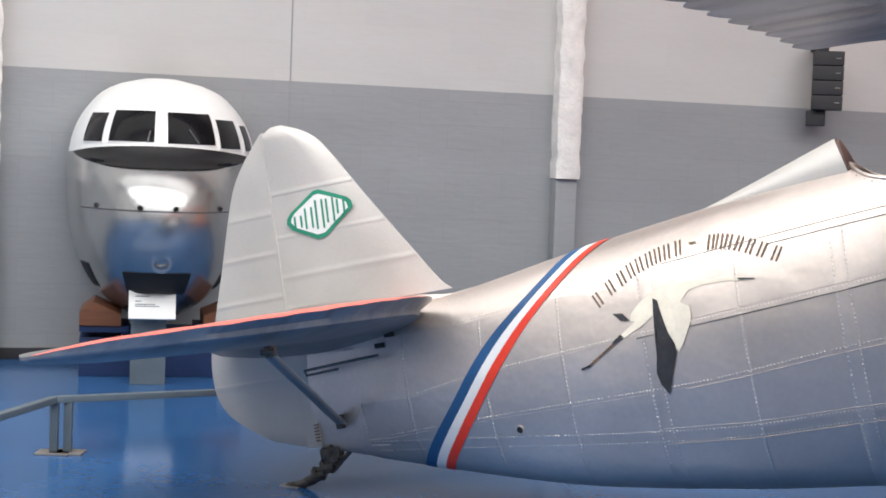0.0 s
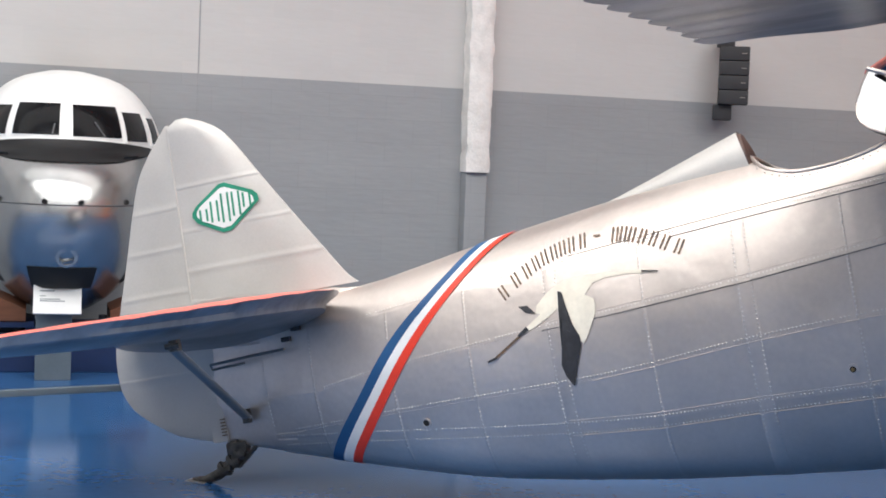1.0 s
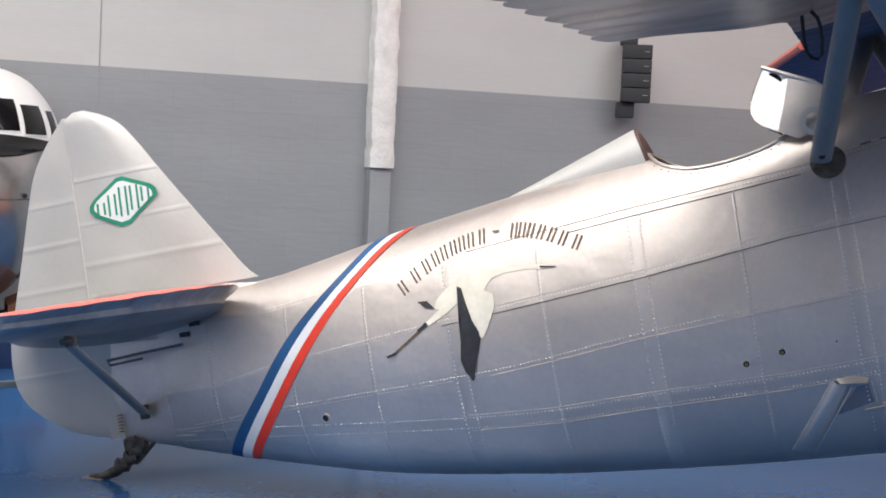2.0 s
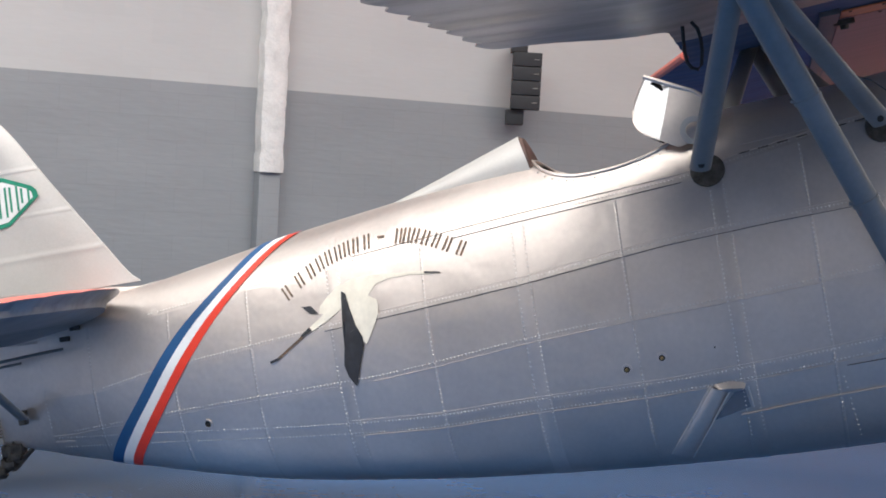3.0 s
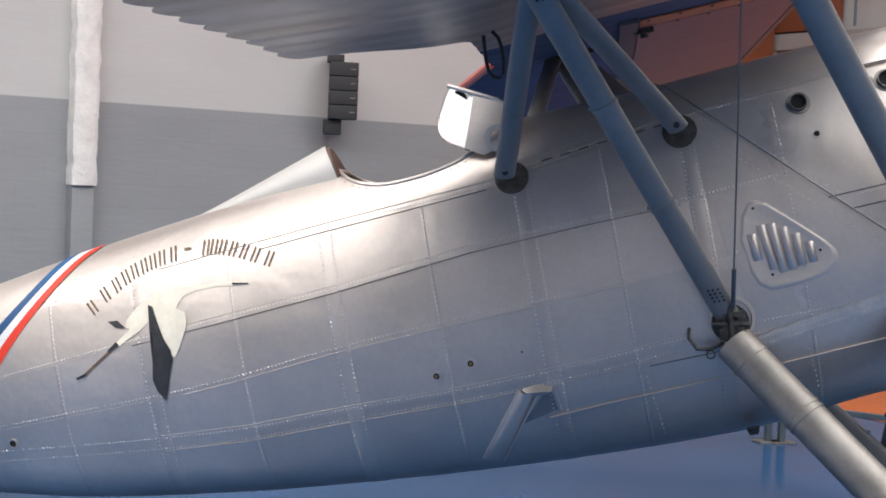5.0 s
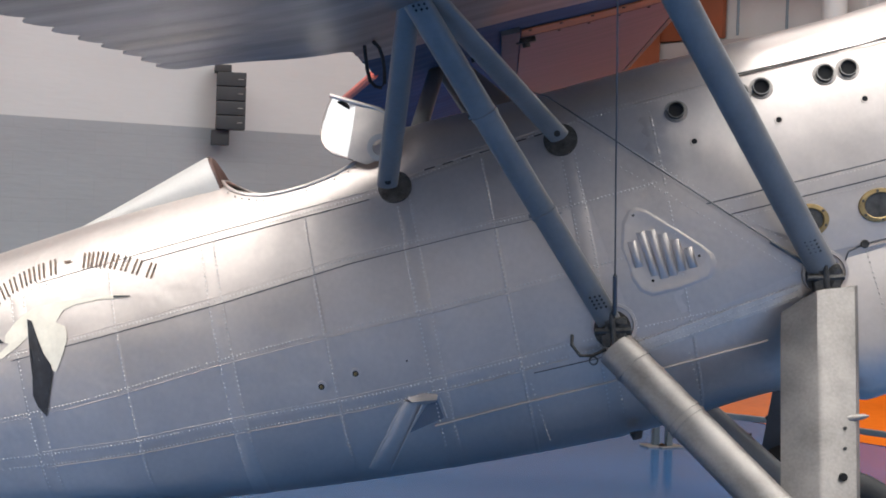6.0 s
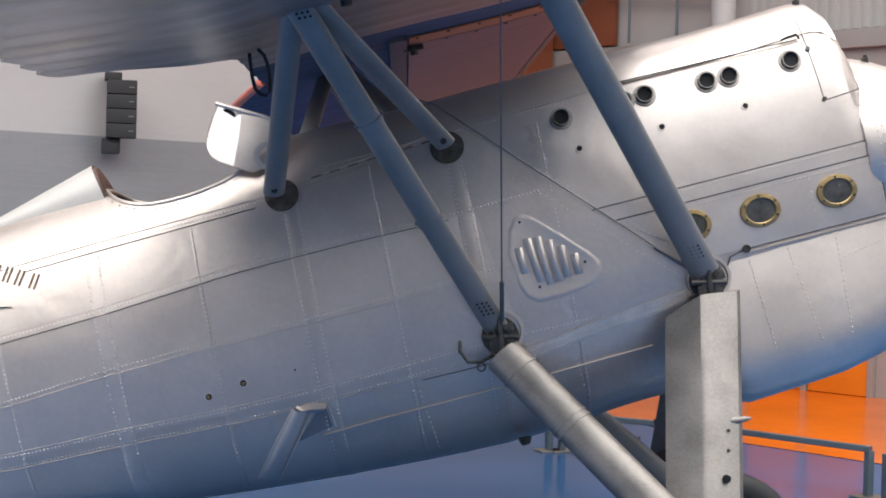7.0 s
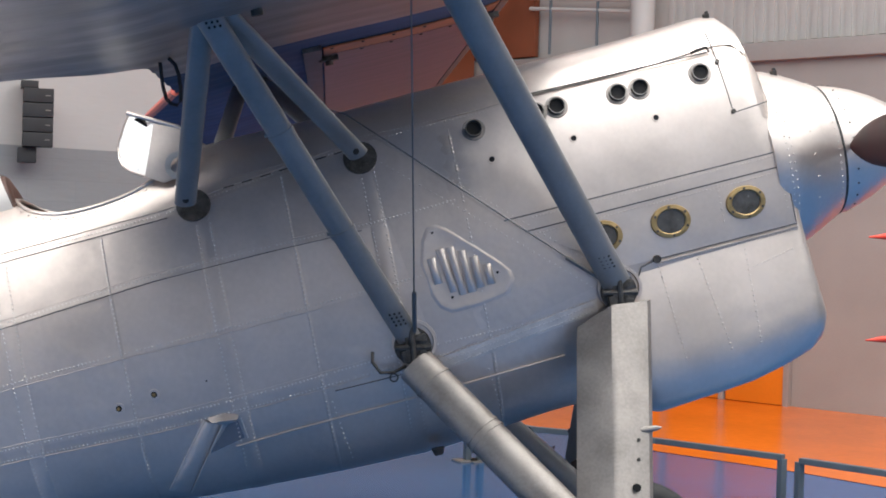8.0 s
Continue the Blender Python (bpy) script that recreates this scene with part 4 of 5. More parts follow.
def boarding_step():
    """A triangular kick-step pressed out of the lower side."""
    bm = bmesh.new()
    loops = []
    for k in range(13):
        t = k / 12
        xl, zl = -0.205 - 0.215 * t, -0.325 - 0.275 * t
        xr, zr = -0.13 - 0.205 * t, -0.345 - 0.285 * t
        h = 0.018 * (1 - 0.7 * t)
        lp = [on_side(xl, zl, 0.001)]
        for q in (0.12, 0.3, 0.5, 0.7, 0.88):
            lp.append(on_side(xl + (xr - xl) * q, zl + (zr - zl) * q, 0.003 + h * math.sin(math.pi * q) ** 0.5))
        lp.append(on_side(xr, zr, 0.001))
        loops.append(lp)
    rings(bm, loops, cap=False, closed=False)
    part("step_channel", bm, SKIN, plane, "pressed metal channel of the boarding step")
    bm = bmesh.new()
    rings(bm, [[on_side(-0.19, -0.318, 0.004), on_side(-0.12, -0.312, 0.004), on_side(-0.06, -0.330, 0.004)], [on_side(-0.175, -0.330, 0.022), on_side(-0.12, -0.330, 0.028), on_side(-0.07, -0.340, 0.022)],
               [on_side(-0.15, -0.348, 0.016), on_side(-0.11, -0.350, 0.02), on_side(-0.075, -0.350, 0.016)]], cap=False, closed=False)
    part("step_tread", bm, SKIN, plane, "small worn boarding step tread")
    # No hollow here: a flat blue-grey patch paints the shade under the tread.
    decal("step_recess", [(-0.105, -0.352), (-0.068, -0.354), (-0.058, -0.432), (-0.215, -0.470)], BLUEGREY, "flat patch painted as the shade under the step", 0.0045, 1)
    for pts in ([(-0.205, -0.325), (-0.42, -0.60)], [(-0.125, -0.348), (-0.335, -0.63)], [(-0.055, -0.345), (-0.045, -0.435)]):
        seam_strip(pts, 0.0035, RIVET, 0.005, "step_edge")


boarding_step()
bm = bmesh.new()
for bx in (0.33, 1.0):
    for k in range(12):
        z = -0.36 - 0.024 * k
        disc(bm, on_side(bx + 0.003 * k, z, 0.003), side_normal(bx, z), 0.0042, 0.003, 6, r2=0.0025)
for k in range(70):  # double rows on the cowl
    x = 1.30 + 1.08 * k / 69
    zz = 0.207 + 0.0485 * (x - 1.18)
    disc(bm, on_side(x, zz + 0.018, 0.006), side_normal(x, zz), 0.0036, 0.003, 6, r2=0.002)
    disc(bm, on_side(x, zz - 0.018 - 0.035, 0.006), side_normal(x, zz), 0.0036, 0.003, 6, r2=0.002)
    if k % 2:
        disc(bm, on_side(x, 0.790 - 0.06 + 0.034 * (x - 1.3), 0.006), side_normal(x, 0.72), 0.0036, 0.003, 6, r2=0.002)
        x2 = 0.66 + 0.55 * k / 69
        disc(bm, on_side(x2, 0.70 + 0.03 * (x2 - 0.66), 0.005), side_normal(x2, 0.70), 0.0034, 0.003, 6, r2=0.002)
for k in range(44):
    t = k / 43
    for off in (-0.03, 0.03):
        x, z = 0.70 + 0.84 * t + off, 0.655 - 0.745 * t + off
        disc(bm, on_side(x, z, 0.006), side_normal(x, z), 0.0034, 0.003, 6, r2=0.002)
    for dz in (-0.012, 0.012, 0.035):
        x, z = 0.80 + 0.68 * t, -0.268 + dz - 0.012 + 0.105 * t
        disc(bm, on_side(x, z - 0.018, 0.008), side_normal(x, z), 0.0036, 0.003, 6, r2=0.002)
for xx, za, zb in ((2.10, 0.21, 0.02), (2.385, 0.50, 0.02)):
    for k in range(int((za - zb) / 0.026)):
        z = za - 0.026 * k
        disc(bm, on_side(xx, z, 0.006), side_normal(xx, z), 0.0036, 0.003, 6, r2=0.002)
for k in range(20):  # cockpit rim
    x = -0.80 + 0.6 * k / 19
    z = lerp(COCKPIT, x)[0] - 0.022
    disc(bm, on_side(x, z, 0.004), side_normal(x, z), 0.0045, 0.003, 6, r2=0.003)
rv = part("riveting", bm, RIVET, plane, "raised rivet heads on cowl and belly")
rv["kind"] = "stuff"

# ---- nose, chin cowl, spinner and propeller
AX = 0.257


def turned(bm, prof, seg=40, z=AX):
    loops = [[(x, r * math.sin(a), z + r * math.cos(a)) for a in (2 * math.pi * k / seg for k in range(seg))] for x, r in prof]
    rings(bm, loops, cap=True)
    return bm


part("nose_ring", turned(bmesh.new(), [(2.37, 0.40), (2.41, 0.412), (2.47, 0.408), (2.54, 0.382), (2.62, 0.343), (2.70, 0.298), (2.70, 0.2)]), COWL, plane, "riveted polished nose ring")
part("spinner_gap", turned(bmesh.new(), [(2.69, 0.296), (2.712, 0.296), (2.712, 0.2)]), BLACK, plane, "dark gap behind the spinner")
sp = part("spinner", turned(bmesh.new(), [(2.712, 0.292), (2.74, 0.291), (2.80, 0.274), (2.87, 0.248), (2.95, 0.208), (3.02, 0.163), (3.09, 0.105), (3.14, 0.05), (3.155, 0.008)]), COWL, plane, "polished pointed spinner")
bm = bmesh.new()
for k in range(26):
    a = 2 * math.pi * k / 26
    for x, r in ((2.76, 0.288),):
        d = Vector((0.25, math.sin(a), math.cos(a))).normalized()
        disc(bm, (x, r * math.sin(a), AX + r * math.cos(a)), d, 0.005, 0.003, 6)
o = part("nose_screws", bm, GREASE, plane, "small dark screws")
o["kind"] = "stuff"
bm = bmesh.new()
for n, x, r in ((90, 2.425, 0.4115), (70, 2.445, 0.411), (24, 2.55, 0.377), (64, 2.68, 0.311)):
    for k in range(n):
        a = 2 * math.pi * k / n
        disc(bm, (x, r * math.sin(a), AX + r * math.cos(a)), Vector((0.25, math.sin(a), math.cos(a))), 0.0042, 0.0026, 6, r2=0.002)
o = part("nose_riveting", bm, RIVET, plane, "rows of small raised rivets round the nose ring")
o["kind"] = "stuff"
for s in (-1, 1):
    bm = bmesh.new()
    loops = []
    for i in range(22):
        q = i / 21
        y = s * (0.20 + 1.05 * q ** 1.6)
        ch = lerp([(0.20, 0.004), (0.28, 0.008), (0.34, 0.034), (0.46, 0.074), (0.62, 0.102), (0.8, 0.112), (1.25, 0.06)], abs(y))[0]
        lp = []
        for k in range(18):
            a = 2 * math.pi * k / 18
            u, w = ch * math.cos(a), 0.16 * ch * math.sin(a)
            lp.append((2.735 + w - 0.12 * u * s, y, AX + 0.95 * u))
        loops.append(lp)
    rings(bm, loops)
    part("propeller_blade", bm, BLADE, sp, "dark red lacquered propeller blade")


CHIN = ((1.32, 0.25, 0.25, -0.52), (1.46, 0.33, 0.3, -0.62), (1.58, 0.405, 0.3, -0.675), (1.70, 0.413, 0.3, -0.712), (1.95, 0.408, 0.3, -0.685), (2.12, 0.402, 0.3, -0.665), (2.28, 0.396, 0.3, -0.625),
                          (2.38, 0.390, 0.3, -0.590), (2.425, 0.384, 0.3, -0.560), (2.44, 0.372, 0.28, -0.530), (2.43, 0.355, 0.27, -0.51), (2.34, 0.35, 0.26, -0.50))


CHIN_LEAN = 0.17


def chin_side(x, z, grow=0.0):
    hw, zt, zb = lerp([r for r in CHIN[:8]], x)
    h, mid = (zt - zb) / 2, (zt + zb) / 2
    return Vector((x, -hw * (1 - CHIN_LEAN * (z - mid) / h) * max(0, 1 - abs((z - mid) / h) ** 4.6) ** (1 / 4.6) - grow, z))


def chin_rivets():
    bm = bmesh.new()
    for x0, lean in ((1.79, 0.03), (1.96, 0.06), (2.17, -0.02)):
        for k in range(19):
            z = -0.08 - 0.022 * k
            disc(bm, chin_side(x0 + lean * k / 18, z, 0.0005), (0, -1, 0), 0.0042, 0.0032, 6, r2=0.002)
    for k in range(11):
        disc(bm, chin_side(2.19 + 0.018 * k, -0.16 + 0.004 * k, 0.0005), (0, -1, 0), 0.004, 0.003, 6, r2=0.002)
    for k in range(30):
        disc(bm, chin_side(1.80 + 0.02 * k, -0.068 + 0.0009 * k, 0.001), (0, -1, 0), 0.004, 0.003, 6, r2=0.002)
    o = part("chin_riveting", bm, RIVET, plane, "rivet rows on the radiator cowl")
    o["kind"] = "stuff"


def chin():
    bm = bmesh.new()
    loops = []
    for x, hw, zt, zb in CHIN:
        lp = []
        for k in range(36):
            a = 2 * math.pi * k / 36
            c, s = math.cos(a), math.sin(a)
            n = 4.6
            lp.append((x + 0.045 * (x > 2.3) * max(0, 0.5 - abs(c + 0.45)), hw * (1 - CHIN_LEAN * math.copysign(abs(c) ** (2 / n), c)) * math.copysign(abs(s) ** (2 / n), s), (zt + zb) / 2 + (zt - zb) / 2 * math.copysign(abs(c) ** (2 / n), c)))
        loops.append(lp)
    rings(bm, loops, cap=False)
    part("chin_cowl", bm, COWL, plane, "smooth polished radiator cowl")
    bm = bmesh.new()
    box(bm, 2.35, 2.37, -0.345, 0.345, -0.50, -0.02, 0.004)
    part("radiator_core", bm, DARK, plane, "dark radiator core")


chin()
chin_rivets()
bm = bmesh.new()
tube(bm, [on_side(2.12, 0.775, 0.01), on_side(2.15, 0.775, 0.02), on_side(2.19, 0.78, 0.02), on_side(2.20, 0.765, 0.01)], 0.006, 6)
part("cowl_latch", bm, GREASE, plane, "dark cowl latch")
for x, z in ((2.22, 0.72), (2.235, 0.50)):
    bm = bmesh.new()
    disc(bm, on_side(x, z, 0.004), side_normal(2.2, z), 0.010, 0.011, 8)
    part("cowl_bolt", bm, GREASE, plane)
bm = bmesh.new()
disc(bm, on_side(1.785, -0.045, 0.004), side_normal(1.78, -0.04), 0.017, 0.014, 12)
part("cowl_knob", bm, GREASE, plane, "dark cowl knob")
for x, z in ((2.27, deck_at(2.27, 0.10)), (2.52, AX + 0.377)):
    bm = bmesh.new()
    disc(bm, (x, -0.10, z - 0.01), (0, -0.2, 1), 0.016, 0.028, 10)
    disc(bm, (x + 0.004, -0.104, z + 0.016), (0, -0.2, 1), 0.009, 0.012, 8)
    part("cap_bolt", bm, GREASE, plane, "dark cap bolt")

# ---- parasol wing
ZLOW = [(-0.84, 1.165), (-0.5, 1.148), (-0.1, 1.135), (0.2, 1.165), (0.6, 1.19), (1.0, 1.205), (1.4, 1.24), (1.54, 1.29), (1.61, 1.35)]
ZTOP = [(-0.84, 1.172), (-0.5, 1.24), (-0.1, 1.32), (0.3, 1.40), (0.7, 1.44), (1.0, 1.46), (1.4, 1.44), (1.54, 1.40), (1.61, 1.352)]
RIB = 0.245


def trailing(y):
    """Rear edge of the wing: scalloped outboard, cut away over the cockpit."""
    if y < 0:
        a = -y
        if a > 0.78:
            return -0.80 - 0.050 * abs(math.sin(math.pi * (a - 0.78) / RIB)) - 0.045 * max(0.0, min(a, 2.6) - 1.3)
        s = max(0.0, min(1.0, (0.78 - a) / 0.42))
        return -0.80 + 0.665 * (s * s * (3 - 2 * s)) ** 0.8
    a = y
    if a > 1.9:
        return -0.42 + 0.02 * abs(math.sin(math.pi * (a - 1.9) / RIB))
    s = max(0.0, min(1.0, (1.9 - a) / 1.2))
    return -0.42 + 0.285 * s


def wing(y0, y1, name, label, mats):
    bm = bmesh.new()
    loops = []
    n = int(abs(y1 - y0) / 0.0245)
    for i in range(n + 1):
        y = y0 + (y1 - y0) * i / n
        te = trailing(y)
        le = 1.61 - 0.05 * max(0, abs(y) - 2.5)
        rib = abs(((abs(y) - 0.78) / RIB + 0.5) % 1 - 0.5)
        sag = 0.008 * (1 - math.cos(2 * math.pi * rib)) * 0.5
        lo, up = [], []
        for k in range(21):
            q = k / 20
            x = te + (le - te) * q
            zl, zt = lerp(ZLOW, x)[0], lerp(ZTOP, x)[0]
            if te > -0.6:
                blend = min(1, (x - te) / 0.35)
                mid = (lerp(ZLOW, te)[0])
                zt = zt * blend + (mid + 0.02) * (1 - blend)
            lo.append((x, y, zl + sag * (1 - q) ** 2))
            up.append((x, y, zt))
        loops.append(lo + up[::-1])
    rings(bm, loops)
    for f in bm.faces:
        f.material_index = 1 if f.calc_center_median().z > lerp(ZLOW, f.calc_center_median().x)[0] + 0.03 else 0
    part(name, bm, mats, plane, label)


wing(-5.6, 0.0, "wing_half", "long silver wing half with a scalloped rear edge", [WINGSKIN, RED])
# Same silver wing; the far half has the floor's blue reflection painted below.
wing(0.0, 5.6, "wing_half", "long silver wing half, blue floor reflection painted below, red rear edge", [FARWING, RED])
bm = bmesh.new()
tube(bm, [(-0.41, 1.88, 1.155), (-0.14, 0.72, 1.145)], 0.022, 8)
tube(bm, [(-0.41, 1.88, 1.155), (-0.43, 5.5, 1.155)], 0.022, 8)
part("wing_edge", bm, TAILRED, plane, "red painted rear wing edge")
# Inner plate is coloured as an orange reflection, the outer one tinted purple-brown.
for y0, y1, mat in ((0.45, 0.72, REFLECTPLATE), (0.74, 5.5, PLATE)):
    bm = bmesh.new()
    loops = []
    for k in range(9):
        x = 0.60 + 0.86 * k / 8
        z = lerp(ZLOW, x)[0]
        loops.append([(x, y0, z - 0.010), (x, y1, z - 0.010), (x, y1, z - 0.003), (x, y0, z - 0.003)])
    rings(bm, loops)
    rp = part("root_plate", bm, mat, plane, "riveted plate under the wing root")
    for k in range(6):
        x = 0.64 + 0.75 * k / 5
        bm = bmesh.new()
        disc(bm, (x, y0 + 0.03, lerp(ZLOW, x)[0] - 0.009), (0, 0, -1), 0.008, 0.006, 8)
        part("plate_screw", bm, GREASE, rp)
bm = bmesh.new()
z = lerp(ZLOW, 0.54)[0]
box(bm, 0.50, 0.588, 0.35, 5.5, z - 0.022, z + 0.005, 0.004)
part("dark_gap_strip", bm, SEAM, plane, "dark strip behind the root plates")
bm = bmesh.new()
loops = []
for k in range(9):
    x = 1.465 + 0.14 * k / 8
    z = lerp(ZLOW, x)[0]
    loops.append([(x, 0.40, z - 0.014), (x, 5.5, z - 0.014), (x, 5.5, z + 0.004), (x, 0.40, z + 0.004)])
rings(bm, loops)
part("dark_gap_strip", bm, SEAM, plane, "dark strip before the root plates")
for x, y in ((0.62, 0.80), (1.44, 0.80)):
    bm = bmesh.new()
    box(bm, x - 0.05, x + 0.05, y - 0.03, y + 0.03, lerp(ZLOW, x)[0] - 0.035, lerp(ZLOW, x)[0] - 0.008, 0.006)
    disc(bm, (x, y, lerp(ZLOW, x)[0] - 0.03), (0, 0, -1), 0.02, 0.025, 10)
    part("plate_lug", bm, GREASE, plane, "small dark lug on the root plate")
# grab loop at the cut-out
bm = bmesh.new()
tube(bm, [(-0.066, -0.62, 1.13), (-0.070, -0.62, 1.09), (-0.074, -0.62, 1.03), (-0.071, -0.62, 0.985), (-0.056, -0.62, 0.960), (-0.034, -0.62, 0.950), (-0.017, -0.62, 0.965), (-0.006, -0.62, 1.02), (-0.004, -0.62, 1.07), (-0.010, -0.62, 1.11), (-0.03, -0.62, 1.14)], 0.0075, 8)
part("grab_loop", bm, BLACK, plane, "black grab loop under the wing")


def wing_strut(p, q, chord, name="wing_strut", collars=(), label="grey-blue streamlined wing strut"):
    p, q = Vector(p), Vector(q)
    bm = bmesh.new()
    tube(bm, [p.lerp(q, t) for t in (0, 0.25, 0.5, 0.75, 1)], chord / 2, 16, flat=0.55, axis=(1, 0, 0))
    s = part(name, bm, STRUT, plane, label)
    for t in collars:
        bm = bmesh.new()
        d = (q - p).normalized()
        tube(bm, [p.lerp(q, t) - d * 0.010, p.lerp(q, t) + d * 0.010], chord / 2 + 0.004, 16, flat=0.58, axis=(1, 0, 0))
        disc(bm, p.lerp(q, t) + Vector((-chord / 2 - 0.012, 0, 0)), (1, 0, 0), 0.008, 0.02, 8)
        part("collar", bm, STRUT, s, "clamp collar with a bolt")
    return s


for s in (-1, 1):
    apex = (0.178, s * 1.27, 1.205)
    wing_strut((-0.098, s * 0.415, 0.572), apex, 0.090, "cabane_strut")
    wing_strut((0.638, s * 0.40, 0.632), (0.225, s * 1.25, 1.21), 0.090, "cabane_strut")
    m1 = wing_strut((0.695, s * 0.44, -0.16), apex, 0.101, collars=(0.36, 0.66))
    m2 = wing_strut((1.59, s * 0.445, -0.11), (1.046, s * 1.28, 1.2), 0.122) if s < 0 else m1
    for st, (a, b) in () if s > 0 else ((m1, ((0.695, s * 0.44, -0.16), apex)), (m2, ((1.59, s * 0.445, -0.11), (1.054, s * 1.28, 1.2)))):
        a, b = Vector(a), Vector(b)
        for t0 in ((0.05, 0.95) if st is m1 else (0.06,)):
            bm = bmesh.new()
            for i in range(4):
                for j in range(3):
                    c = a.lerp(b, t0 + 0.012 * i) + Vector((-0.02 + 0.02 * j, s * 0.034, 0))
                    disc(bm, c, (0, s, 0.2), 0.005, 0.004, 6)
            o = part("vent_holes", bm, DARK, st, "rows of small dark vent holes")
            o["kind"] = "stuff"
    bm = bmesh.new()
    box(bm, 0.10, 0.29, s * 1.27 - 0.05, s * 1.27 + 0.05, 1.192, 1.232, 0.012)
    tube(bm, [(0.06, s * 1.30, 1.20), (0.33, s * 1.30, 1.21)], 0.014, 8)
    for q in (0.02, 0.36):
        disc(bm, (q, s * 1.22, 1.20), (0, 0, -1), 0.022, 0.045, 10)
    part("apex_fitting", bm, GREASE, plane, "dark steel fitting where the struts meet the wing")
    for x, z in ((-0.075, 0.555), (0.645, 0.615)):
        bm = bmesh.new()
        c = on_side(x, z, 0.0)
        nn = side_normal(x, z)
        c, nn = Vector((c.x, c.y * -s, c.z)), Vector((nn.x, nn.y * -s, nn.z))
        disc(bm, c, nn, 0.072, 0.010, 26)
        part("strut_shoe", bm, GREASE, plane, "dark round leather grommet at the strut's foot")
        bm = bmesh.new()
        disc(bm, Vector((x - 0.015, s * 0.44, z + 0.025)), (0, s, 0), 0.013, 0.03, 10)
        part("strut_bolt", bm, BLACK, plane, "dark bolt head")
    for x, z in ((0.703, -0.195), (1.595, -0.145)):
        k = bmesh.new()
        disc(k, (x, s * 0.40, z), (0, s, 0), 0.078, 0.03, 22)
        disc(k, (x, s * 0.42, z), (0, s, 0), 0.05, 0.06, 14, r2=0.035)
        box(k, x - 0.055, x + 0.05, s * 0.45 - 0.03, s * 0.45 + 0.03, z - 0.06, z - 0.01, 0.008)
        box(k, x - 0.03, x + 0.06, s * 0.46 - 0.02, s * 0.46 + 0.02, z + 0.0, z + 0.045, 0.008)
        tube(k, [(x - 0.075, s * 0.47, z + 0.01), (x + 0.07, s * 0.47, z - 0.015)], 0.014, 8)
        tube(k, [(x - 0.01, s * 0.48, z - 0.075), (x + 0.005, s * 0.48, z + 0.08)], 0.012, 8)
        part("strut_fitting", k, GREASE, plane, "greasy dark steel strut knuckle")
        k = bmesh.new()
        ring_shape(k, (x + 0.01, s * 0.412, z + 0.012), (0, s, 0), 0.078, 0.095, 0.012, 24)
        part("fitting_ring", k, SKIN, plane, "pressed ring round the knuckle")
    if s > 0:
        continue
    bm = bmesh.new()
    tube(bm, [(0.715, s * 0.47, -0.16), (0.93, s * 1.30, 1.21)], 0.0034, 6)
    w = part("bracing_wire", bm, STEEL, plane, "thin bracing wire")
    bm = bmesh.new()
    tube(bm, [(0.72, s * 0.49, -0.13), (0.745, s * 0.585, 0.03)], 0.010, 8)
    part("turnbuckle", bm, STEEL, w, "dark turnbuckle")
    bm = bmesh.new()
    tube(bm, [(1.55, s * 0.47, -0.10), (0.62, s * 0.42, 0.80), (0.45, s * 0.25, 0.90)], 0.0032, 6)
    w = part("bracing_wire", bm, STEEL, plane, "thin bracing wire")
    bm = bmesh.new()
    tube(bm, [(1.53, s * 0.47, -0.082), (1.40, s * 0.46, 0.04)], 0.009, 8)
    part("turnbuckle", bm, STEEL, w, "dark turnbuckle")
bm = bmesh.new()
tube(bm, [(0.535, -0.44, -0.185), (0.525, -0.45, -0.225), (0.55, -0.455, -0.275), (0.60, -0.45, -0.285), (0.66, -0.44, -0.27)], 0.007, 8)
ring_shape(bm, (0.60, -0.455, -0.305), (0, -1, 0), 0.013, 0.02, 0.008, 14)
part("steel_hook", bm, GREASE, plane, "bent dark steel hook with a ring")
bm = bmesh.new()
disc(bm, (0.73, -0.22, -0.665), (0, 0, -1), 0.03, 0.03, 12, r2=0.02)
part("drain_plug", bm, GREASE, plane, "dark drain plug under the belly")


